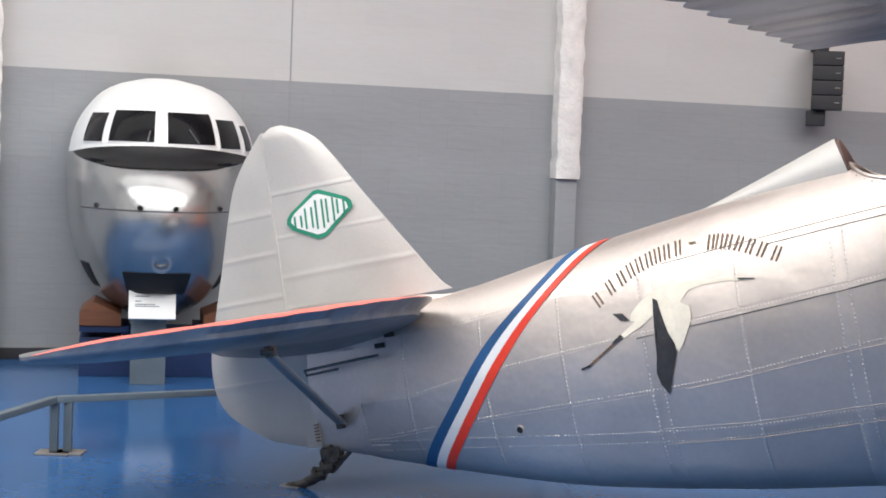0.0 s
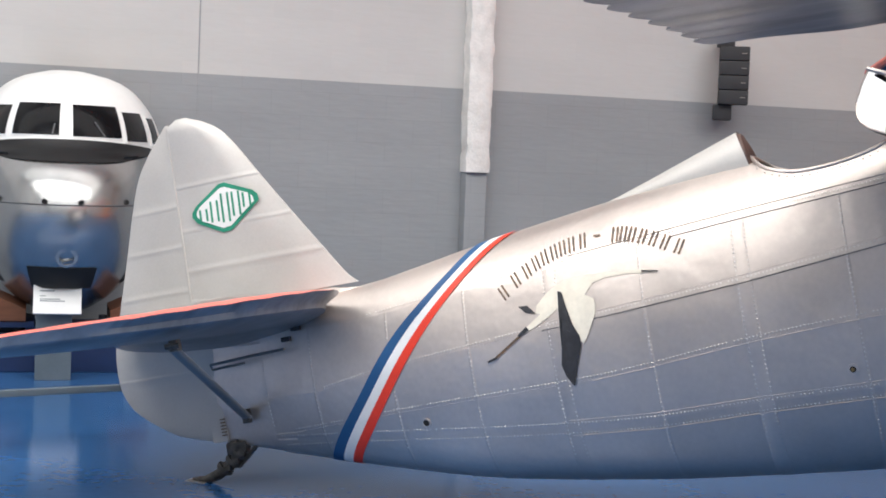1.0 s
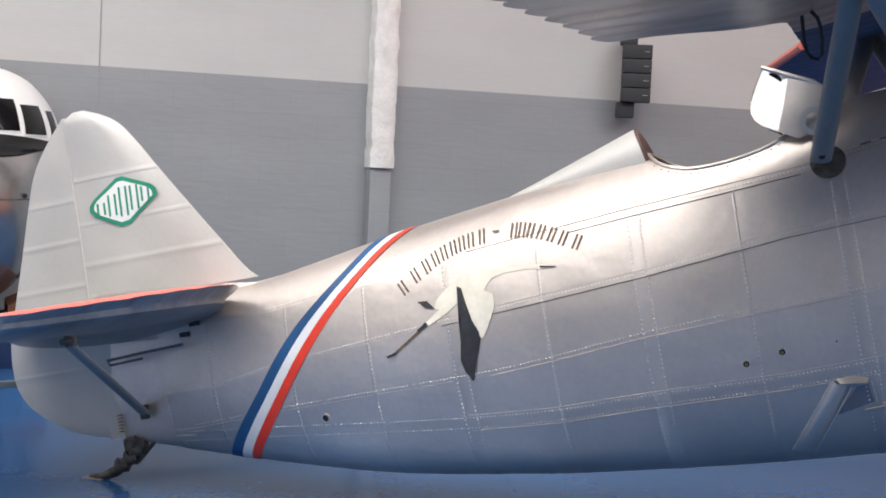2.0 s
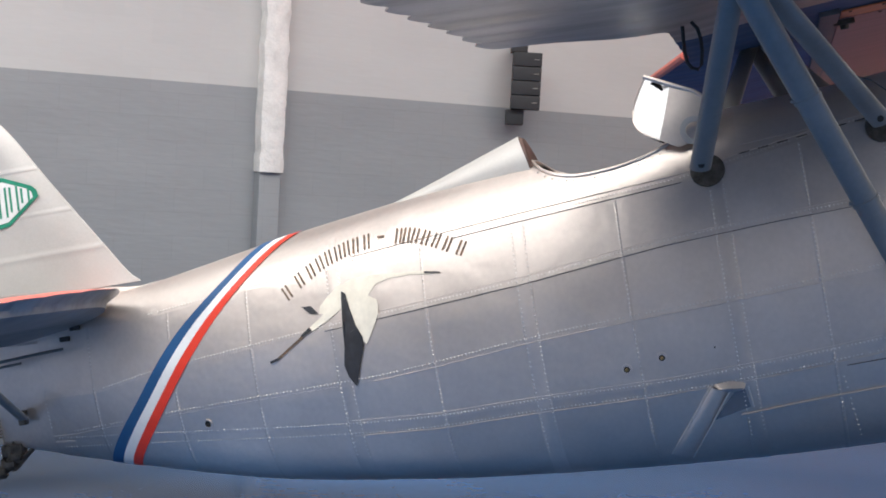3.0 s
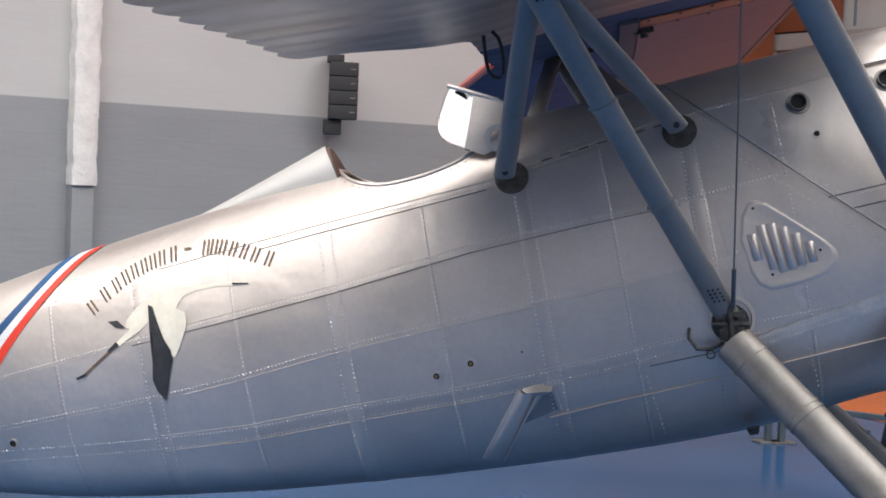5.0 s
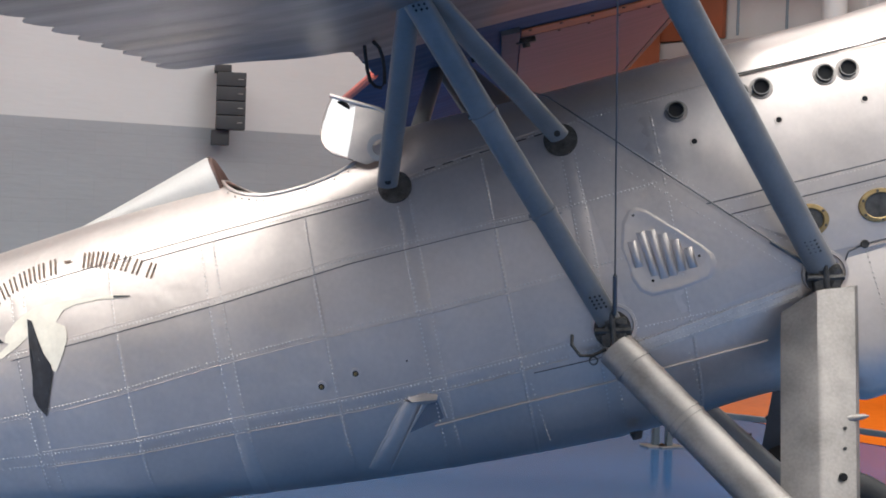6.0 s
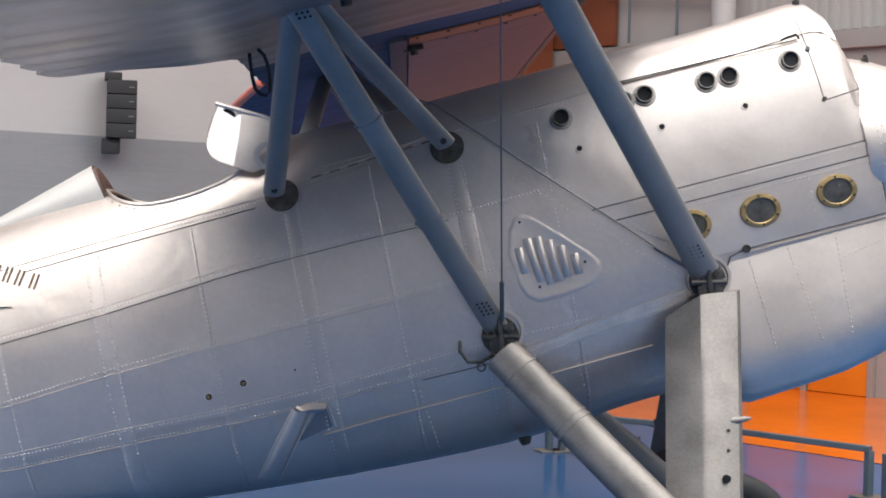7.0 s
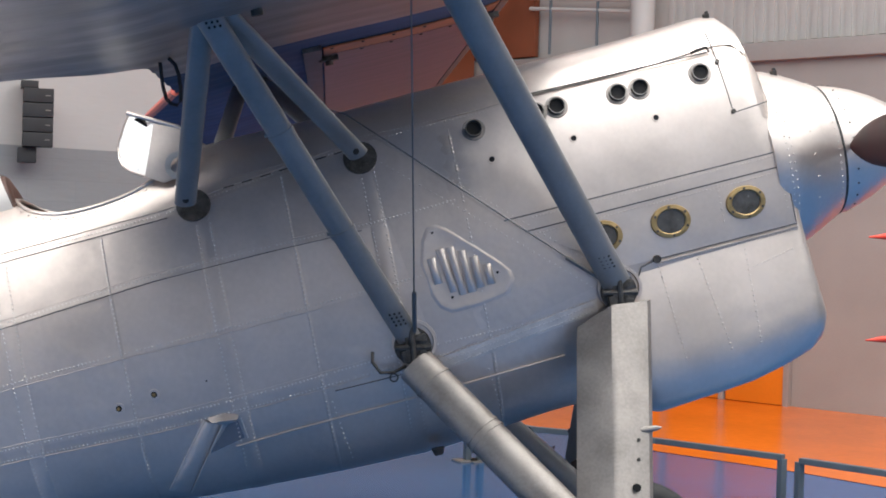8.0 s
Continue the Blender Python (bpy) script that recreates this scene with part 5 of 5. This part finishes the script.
def gear(s):
    axle = Vector((1.37 if s < 0 else 1.50, s * 0.74, -1.201 if s < 0 else -1.290))
    tyre = 0.277 if s < 0 else 0.218
    # broad sheet leg, folded along its length
    bm = bmesh.new()
    loops = []
    for t in (0, 0.1, 0.3, 0.6, 1.0):
        c = Vector((0, s * (0.45 + 0.55 * t), 0))
        x0, x1, x2 = 1.390 - 0.27 * t, 1.560 - 0.29 * t, 1.718 - 0.30 * t
        if s > 0:
            x0, x1, x2 = x0 + 0.22, x1 + 0.19, x2 + 0.15
        z0, z1, z2 = -0.245 - 0.95 * t, -0.19 - 1.02 * t, -0.215 - 1.04 * t
        if t == 0:
            z0, z1, z2 = -0.256, -0.19, -0.205
        y = s * (0.45 + 0.50 * t)
        loops.append([(x0, y, z0), (x1 - 0.02, y + s * 0.055, z1), (x1 + 0.01, y + s * 0.055, z1), (x2 - 0.02, y + s * 0.02, z2), (x2, y - s * 0.01, z2), (x2 - 0.03, y - s * 0.05, z2), (x1, y - s * 0.06, z1), (x0 + 0.01, y - s * 0.008, z0)])
    rings(bm, loops)
    # Far leg takes the darker strut grey to stand in for its shade.
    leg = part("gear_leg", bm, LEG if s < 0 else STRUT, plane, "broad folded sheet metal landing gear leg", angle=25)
    for t, u in ((0.065, 0.55), (0.275, 0.55), (0.50, 0.55), (0.72, 0.55), (0.49, 0.86), (0.56, 0.86)):
        bm = bmesh.new()
        y = s * (0.45 + 0.50 * t)
        x = 1.386 - 0.27 * t + u * (0.311 - 0.04 * t)
        z = -0.22 - 1.02 * t
        disc(bm, (x, y + s * (0.050 if u < 0.6 else 0.036), z), (0, s, 0.1), 0.007, 0.008, 8)
        part("leg_screw", bm, GREASE, leg)
    bm = bmesh.new()
    t = 0.655
    disc(bm, (1.386 - 0.27 * t + 0.235, s * (0.45 + 0.5 * t + 0.04), -0.22 - 1.02 * t), (0, s, 0.1), 0.016, 0.02, 12)
    part("leg_hole", bm, DARK, leg, "dark round hole")
    if s < 0:
        bm = bmesh.new()
        loops = []
        for t in (0.42, 0.47, 0.52, 0.575):
            y, z1 = -(0.45 + 0.50 * t), -0.19 - 1.02 * t
            xa, xb = 1.567 - 0.29 * t, 1.677 - 0.31 * t
            fa, fb = 0.64, 1.0
            lp = [(xa + (xb - xa) * f, y - 0.055 + 0.035 * f - 0.003, z1 - 0.025 * f) for f in (fa, fb)]
            loops.append(lp + [(q[0], q[1] + 0.004, q[2]) for q in reversed(lp)])
        rings(bm, loops)
        part("repair_plate", bm, DOPE, leg, "small metal repair plate")
        bm = bmesh.new()
        tube(bm, [(1.51, -0.70, -0.69), (1.55, -0.70, -0.692), (1.59, -0.70, -0.694), (1.612, -0.70, -0.696)], [0.012, 0.015, 0.011, 0.002], 10)
        part("pointed_fitting", bm, LEG, leg, "small pointed metal fitting")
    # round rear brace
    a, b = Vector((0.70 if s < 0 else 0.72, s * 0.45, -0.275)), Vector((1.30 if s < 0 else 1.40, s * (0.98 if s < 0 else 0.62), -1.17))
    bm = bmesh.new()
    tube(bm, [a.lerp(b, k / 6) for k in range(7)], 0.084, 18, flat=0.75, axis=(1, 0, 0))
    # Far brace likewise: the darker grey replaces the dim light on it.
    br = part("gear_brace", bm, LEG if s < 0 else STRUT, plane, "tubular landing gear brace with band clamps" if s < 0 else "tubular landing gear brace, its shade put into a darker grey")
    d = (b - a).normalized()
    for t in (0.09, 0.335, 0.36):
        bm = bmesh.new()
        tube(bm, [a.lerp(b, t) - d * 0.007, a.lerp(b, t) + d * 0.007], 0.088, 18, flat=0.76, axis=(1, 0, 0))
        part("band_clamp", bm, LEG, br, "narrow band clamp")
    # wheel
    bm = bmesh.new()
    loops = []
    for k in range(16):
        a2 = 2 * math.pi * k / 16
        loops.append([(axle.x + (tyre + 0.065 * math.cos(a2)) * math.cos(t), axle.y + 0.05 * math.sin(a2), axle.z + (tyre + 0.065 * math.cos(a2)) * math.sin(t)) for t in (2 * math.pi * j / 40 for j in range(40))])
    loops.append(loops[0])
    rings(bm, loops, cap=False)
    bmesh.ops.remove_doubles(bm, verts=bm.verts, dist=1e-5)
    wh = part("wheel", bm, BLACK, plane, "black rubber tyre on a silver wheel disc")
    bm = bmesh.new()
    tube(bm, [axle + Vector((0, q, 0)) for q in (-0.07, -0.045, 0.045, 0.07)], [0.05, tyre - 0.067, tyre - 0.067, 0.05], 32)
    part("wheel_disc", bm, LEG, wh, "silver wheel disc")
    bm = bmesh.new()
    tube(bm, [(axle.x, 0, axle.z + 0.03), axle], 0.03, 12)
    part("axle_stub", bm, STRUT, wh)


gear(-1)
gear(1)

# ---------------------------------------------------------------- hall, further parts
bm = bmesh.new()
EDGE = [(5.6, 17.5), (6.4, 13.4), (7.004, 10.43), (7.195, 9.478), (7.4, 8.9), (7.60, 8.3), (7.75, 7.6), (8.1, 6.9), (9.0, 6.2), (10.5, 5.9), (12.6, 5.8)]
FARX = 19.0
pts = [bm.verts.new((x, y, 0.004)) for x, y in EDGE] + [bm.verts.new((FARX, 5.8, 0.004)), bm.verts.new((FARX, 17.5, 0.004))]
bm.faces.new(pts)
bmesh.ops.triangulate(bm, faces=bm.faces)
tagged(part("floor_zone", bm, FLOORORANGE, None, smooth=False), "glossy orange epoxy floor area", "floor", kind="structure")

# side wall with orange doors
ang = math.atan2(-0.9, 0.33)
EAST = Matrix.Translation((10.34, 11.68, 0)) @ Matrix.Rotation(ang, 4, "Z")  # x along the wall towards the camera, y beyond it
ew = thing("wall_east", "taupe sheet wall with pale ribbed cladding above a beam", "wall", EAST, kind="structure")
bm = bmesh.new()
box(bm, -6, 26, 0, 0.3, 0, 3.45)
part("lower_wall", bm, FARWALL, ew, smooth=False)
bm = bmesh.new()
box(bm, -6, 26, 0.02, 0.3, 3.45, 9)
part("upper_wall", bm, CLAD, ew, smooth=False)
for k in range(60):
    bm = bmesh.new()
    x = -1.6 + 0.12 * k
    box(bm, x, x + 0.07, 0.006, 0.03, 3.62, 6.0, 0.004)
    part("cladding_rib", bm, CLAD, ew)
bm = bmesh.new()
box(bm, -6, 10, -0.09, 0.0, 3.42, 3.60, 0.01)
part("beam", bm, FARWALL, ew, "taupe horizontal beam")
for x0, x1 in ((-0.72, -0.06), (-1.42, -0.80), (-2.12, -1.50)):
    d = thing("door", "tall plain orange door leaf in a pale frame", "door", EAST, "orange doors", "structure")
    bm = bmesh.new()
    box(bm, x0, x1, -0.06, -0.005, 0.01, 2.1 if x1 > -1 else 3.38, 0.008)
    part("door_leaf", bm, DOORORANGE, d)
    bm = bmesh.new()
    box(bm, x1, x1 + 0.06, -0.075, -0.004, 0, 2.15 if x1 > -1 else 3.4, 0.006)
    part("door_post", bm, FARWALL, d, "pale frame post")
    bm = bmesh.new()
    disc(bm, (x1 - 0.06, -0.06, 1.02), (0, -1, 0), 0.02, 0.05, 10)
    part("door_handle", bm, STEEL, d)
bm = bmesh.new()
box(bm, -5.2, -3.33, -0.10, -0.02, 3.62, 5.2, 0.01)
tagged(part("wall_panel", bm, material("rust_orange_panel", (0.20, 0.058, 0.024), 0.5, var=0.12, scale=2)), "rust-orange panel high on the side wall", "panel", kind="structure").matrix_basis = EAST
bm = bmesh.new()
box(bm, 6.6, 9.1, -0.10, -0.02, 2.6, 5.2, 0.01)
tagged(part("wall_panel", bm, bpy.data.materials["rust_orange_panel"]), "rust-orange panel high on the painted wall", "panel", kind="structure").matrix_basis = WALL
pipes = thing("wall_pipes", "two pale horizontal pipes with a thick white downpipe", "pipes", EAST)
for z, y in ((4.05, -0.16), (4.17, -0.18)):
    bm = bmesh.new()
    tube(bm, [(-3.35, y, z + 0.10), (-2.6, y, z + 0.03), (-1.9, y, z - 0.04)], 0.022, 10)
    part("pipe", bm, WALLWHITE, pipes, "pale painted pipe")
for x in (-3.05, -2.4):
    bm = bmesh.new()
    tube(bm, [(x, -0.17, 3.62), (x, -0.17, 4.3)], 0.016, 8)
    part("pipe_bracket", bm, RAILPAINT, pipes, "grey pipe bracket")
bm = bmesh.new()
tube(bm, [(-1.75, -0.25, 3.62), (-1.75, -0.25, 6)], 0.13, 18)
part("downpipe", bm, WALLWHITE, pipes, "thick white downpipe")

# plain walls and roof that close the hall
bm = bmesh.new()
box(bm, -14, -13.7, -14, 14, 0, 9)
tagged(part("wall_west", bm, WALLWHITE, smooth=False), "plain off-white hall wall", "wall", kind="structure")
bm = bmesh.new()
box(bm, -14, 24, -14.3, -14, 0, 9)
tagged(part("wall_south", bm, WALLWHITE, smooth=False), "plain off-white hall wall", "wall", kind="structure")
bm = bmesh.new()
box(bm, -14.3, 24, -14.3, 22, 9.0, 9.3)
tagged(part("ceiling", bm, CEILING, smooth=False), "pale hall ceiling", "ceiling", kind="structure")


def loudspeaker():
    m = WALL @ Matrix.Translation((wall_x(3.37, 13.71), -0.30, 0)) @ Matrix.Rotation(radians(-27), 4, "Z")
    t = thing("loudspeaker_stack", "stack of four black loudspeaker boxes on a wall bracket", "loudspeaker", m)
    for k in range(4):
        z = 2.28 + 0.131 * k
        bm = bmesh.new()
        box(bm, -0.130, 0.132, -0.10, 0.12, z, z + 0.124, 0.008)
        c = part("cabinet", bm, CASEBLACK, t, "black loudspeaker cabinet")
        bm = bmesh.new()
        box(bm, 0.06, 0.105, -0.105, -0.095, z + 0.058, z + 0.064, 0.001)
        part("badge_plate", bm, LEG, c, "tiny silver plate")
    bm = bmesh.new()
    box(bm, -0.165, -0.005, -0.02, 0.20, 2.14, 2.275, 0.008)
    part("lower_box", bm, CASEBLACK, t, "small black box under the stack")
    bm = bmesh.new()
    box(bm, -0.150, 0.0, -0.02, 0.22, 2.804, 2.87, 0.006)
    part("bracket", bm, CASEBLACK, t, "black wall bracket")


loudspeaker()

# airliner nose section standing before the wall
NOSE = WALL @ Matrix.Translation((wall_x(-1.975, 11.165), 0, 0)) @ Matrix.Rotation(radians(-5), 4, "Z")
PROFILE = [(0.42, 0.85, 0.20), (0.50, 1.15, 0.32), (0.62, 1.42, 0.44), (0.80, 1.66, 0.55), (1.0, 1.82, 0.615), (1.2, 1.88, 0.65), (1.4, 1.83, 0.668), (1.52, 1.74, 0.672), (1.60, 1.62, 0.665),
           (1.66, 1.55, 0.652), (1.78, 1.49, 0.632), (1.92, 1.40, 0.58), (2.03, 1.26, 0.51), (2.13, 1.02, 0.42), (2.20, 0.78, 0.29), (2.235, 0.6, 0.15), (2.245, 0.5, 0.04)]


def nose_point(a, z, grow=0.0):
    d, w = lerp(PROFILE, z)
    w *= 1.055 * (1 + 0.085 * max(0.0, math.sin(a)) ** 3 * min(1, max(0, z - 1.2) / 0.4))
    e = 0.8 if z > 1.6 else 0.95
    s, c = math.sin(a), math.cos(a)
    return Vector(((w + grow) * math.copysign(abs(s) ** 0.92, s), -(0.15 + (d - 0.15) * max(0, c) ** e) - grow, z))


def nose_patch(a0, a1, z0, z1, na, nz, grow, thick=0.006):
    bm = bmesh.new()
    loops = []
    for i in range(na + 1):
        a = a0 + (a1 - a0) * i / na
        f0 = z0(a) if callable(z0) else z0
        f1 = z1(a) if callable(z1) else z1
        pts = [(a, f0 + (f1 - f0) * k / nz) for k in range(nz + 1)]
        loops.append([nose_point(*p, grow) for p in pts] + [nose_point(*p, grow - thick) for p in reversed(pts)])
    rings(bm, loops)
    return bm


def airliner_nose():
    t = thing("airliner_nose", "old propeller airliner nose, white above and bare metal below", "aircraft nose", NOSE)
    H = math.pi / 2
    part("upper_shell", nose_patch(-H, H, 1.655, 2.235, 40, 16, 0.0), NOSEWHITE, t, "white painted cabin top")
    part("lower_shell", nose_patch(-H, H, 0.42, 1.655, 40, 26, 0.0), NOSEMETAL, t, "polished bare metal nose")
    part("glare_panel", nose_patch(-1.1, 1.1, lambda a: 1.555 + 0.10 * (abs(a) / 1.1) ** 2.6, lambda a: 1.712 - 0.055 * (abs(a) / 1.1) ** 2, 24, 8, 0.016), NOSEBLACK, t, "black anti-glare panel")
    for a0, a1, z0, z1 in ((-0.92, -0.63, 1.735, 1.945), (-0.54, -0.06, 1.74, 1.965), (0.05, 0.56, 1.735, 1.96), (0.63, 0.93, 1.715, 1.925), (1.04, 1.20, 1.705, 1.895)):
        w = part("cockpit_window", nose_patch(a0 - 0.02, a1 + 0.02, z0 - 0.012, z1 + 0.012, 8, 5, 0.006), NOSEWHITE, t, "white window frame")
        part("window_pane", nose_patch(a0, a1, z0, z1, 8, 5, 0.010), DARKGLASS, w, "dark windscreen pane")
    bm = bmesh.new()
    tube(bm, [nose_point(-0.9 + 1.8 * k / 20, 1.262, 0.002) for k in range(21)], 0.005, 6)
    part("nose_seam", bm, SEAM, t, "dark hatch seam")
    for a in (-0.66, -0.18, 0.13, 0.62):
        bm = bmesh.new()
        disc(bm, nose_point(a, 1.285, -0.005), (0, -1, 0), 0.018, 0.025, 10)
        part("latch", bm, NOSEBLACK, t, "dark latch")
    part("intake", nose_patch(-0.40, 0.36, 0.66, 0.82, 10, 4, 0.006), DARK, t, "dark opening under the nose")
    part("side_hatch", nose_patch(0.95, 1.25, 0.66, 0.84, 6, 4, 0.006), DARK, t, "dark side opening")
    part("side_hatch", nose_patch(-1.2, -0.95, 0.66, 0.84, 6, 4, 0.006), DARK, t, "dark side opening")
    bm = bmesh.new()
    ring_shape(bm, nose_point(0.02, 0.90, 0.0), (0, -1, -0.4), 0.05, 0.075, 0.012, 20)
    part("lamp_ring", bm, NOSEMETAL, t, "round nose lamp ring")
    bm = bmesh.new()
    tube(bm, [nose_point(0.36, 1.74, 0.014), nose_point(0.26, 1.84, 0.02)], 0.006, 6)
    tube(bm, [nose_point(-0.12, 1.74, 0.014), nose_point(-0.10, 1.82, 0.02)], 0.006, 6)
    part("wiper", bm, SEAM, t, "thin wiper arm")


airliner_nose()
cr = thing("nose_cradle", "red-brown wooden cradle on a dark blue base under the nose", "stand", NOSE @ Matrix.Translation((0.05, 0, 0)))
for s in (-1, 1):
    x0, x1 = s * 0.30, s * 0.60
    bm = bmesh.new()
    rings(bm, [[(x1, y, 0.385), (x1, y, 0.48), (s * 0.50, y, 0.56), (x0, y, 0.47), (x0, y, 0.385)] for y in (-1.10, -0.5)])
    part("cradle_block", bm, WOOD, cr, "red-brown wooden block")
bm = bmesh.new()
for s in (-1, 1):
    box(bm, s * 0.42 - 0.18, s * 0.42 + 0.18, -1.08, -0.5, 0.335, 0.38, 0.006)
box(bm, -0.60, 0.42, -1.02, -0.3, 0.0, 0.29, 0.012)
box(bm, -0.30, 0.30, -1.0, -0.55, 0.28, 0.345, 0.004)
part("cradle_base", bm, material("dark_blue_base_paint", (0.012, 0.03, 0.10), 0.4, var=0.1), cr, "dark blue base box")

lec = thing("information_lectern", "grey pedestal with a tilted white information card", "sign stand", Matrix.Translation((-2.10, 10.98, 0)) @ Matrix.Rotation(0.2, 4, "Z"))
bm = bmesh.new()
box(bm, -0.125, 0.125, -0.06, 0.06, 0, 0.50, 0.006)
part("pedestal", bm, RAILPAINT, lec, "grey sheet pedestal")
tilt = Matrix.Translation((0.02, -0.12, 0.592)) @ Matrix.Rotation(radians(-32), 4, "X")
bm = bmesh.new()
box(bm, -0.165, 0.165, -0.008, 0.008, -0.125, 0.125, 0.003, m=tilt)
cd = part("card", bm, PAPER, lec, "white printed card")
for z, w in ((0.05, 0.10), (0.01, 0.04), (-0.015, 0.14), (-0.03, 0.17)):
    bm = bmesh.new()
    box(bm, -0.12, -0.12 + w, -0.0105, -0.0075, z, z + 0.006, m=tilt)
    part("text_bar", bm, RAILPAINT, cd, smooth=False)


def railing(pts, posts, z=0.30, label="low grey metal barrier rail on the floor"):
    t = thing("barrier_rail", label, "barrier", None, "barrier rails")
    for a, b in zip(pts, pts[1:]):
        bm = bmesh.new()
        a, b = Vector((*a, z)), Vector((*b, z))
        d = (b - a)
        m = Matrix.Translation(a) @ d.to_track_quat("X", "Z").to_matrix().to_4x4()
        box(bm, 0, d.length, -0.025, 0.025, -0.018, 0.018, 0.004, m=m)
        part("rail", bm, RAILPAINT, t, "flat grey top rail")
    for x, y in posts:
        bm = bmesh.new()
        box(bm, x - 0.022, x + 0.022, y - 0.022, y + 0.022, 0.012, z - 0.01, 0.004)
        p = part("post", bm, RAILPAINT, t, "short grey post")
        bm = bmesh.new()
        box(bm, x - 0.09, x + 0.09, y - 0.07, y + 0.07, 0.0, 0.012, 0.004)
        part("base_plate", bm, LEG, p, "flat pale base plate")
    return t


railing([(-2.35, 7.0), (-2.085, 8.27)], [(-2.085, 8.29)])
railing([(-2.085, 8.27), (-1.28, 8.74), (1.2, 10.2), (3.4, 10.2)], [(-2.015, 8.315), (1.2, 10.2)])
railing([(3.42, 10.2), (5.545, 9.49)], [(3.42, 10.2), (5.545, 9.49)])
railing([(5.63, 9.455), (5.735, 8.89), (6.25, 8.18), (6.60, 7.32)], [(5.63, 9.455), (6.60, 7.33)])
railing([(6.62, 7.18), (6.79, 6.63), (7.0, 5.4)], [(6.62, 7.19), (7.0, 5.42)])

# tips of another exhibit's red blades
ex = thing("red_blade_exhibit", "pointed red blades of another exhibit on a grey post", "exhibit", Matrix.Translation((6.86, 6.42, 0)))
for z in (1.68, 1.095):
    bm = bmesh.new()
    tube(bm, [(-0.40, 0.06, z), (-0.30, 0.04, z + 0.006), (0.1, 0, z + 0.012)], [0.004, 0.018, 0.03], 10, flat=0.8)
    part("blade", bm, RED, ex, "pointed red blade")
bm = bmesh.new()
tube(bm, [(0.12, 0, 0), (0.12, 0, 1.8)], 0.04, 12)
part("post", bm, RAILPAINT, ex, "grey post")
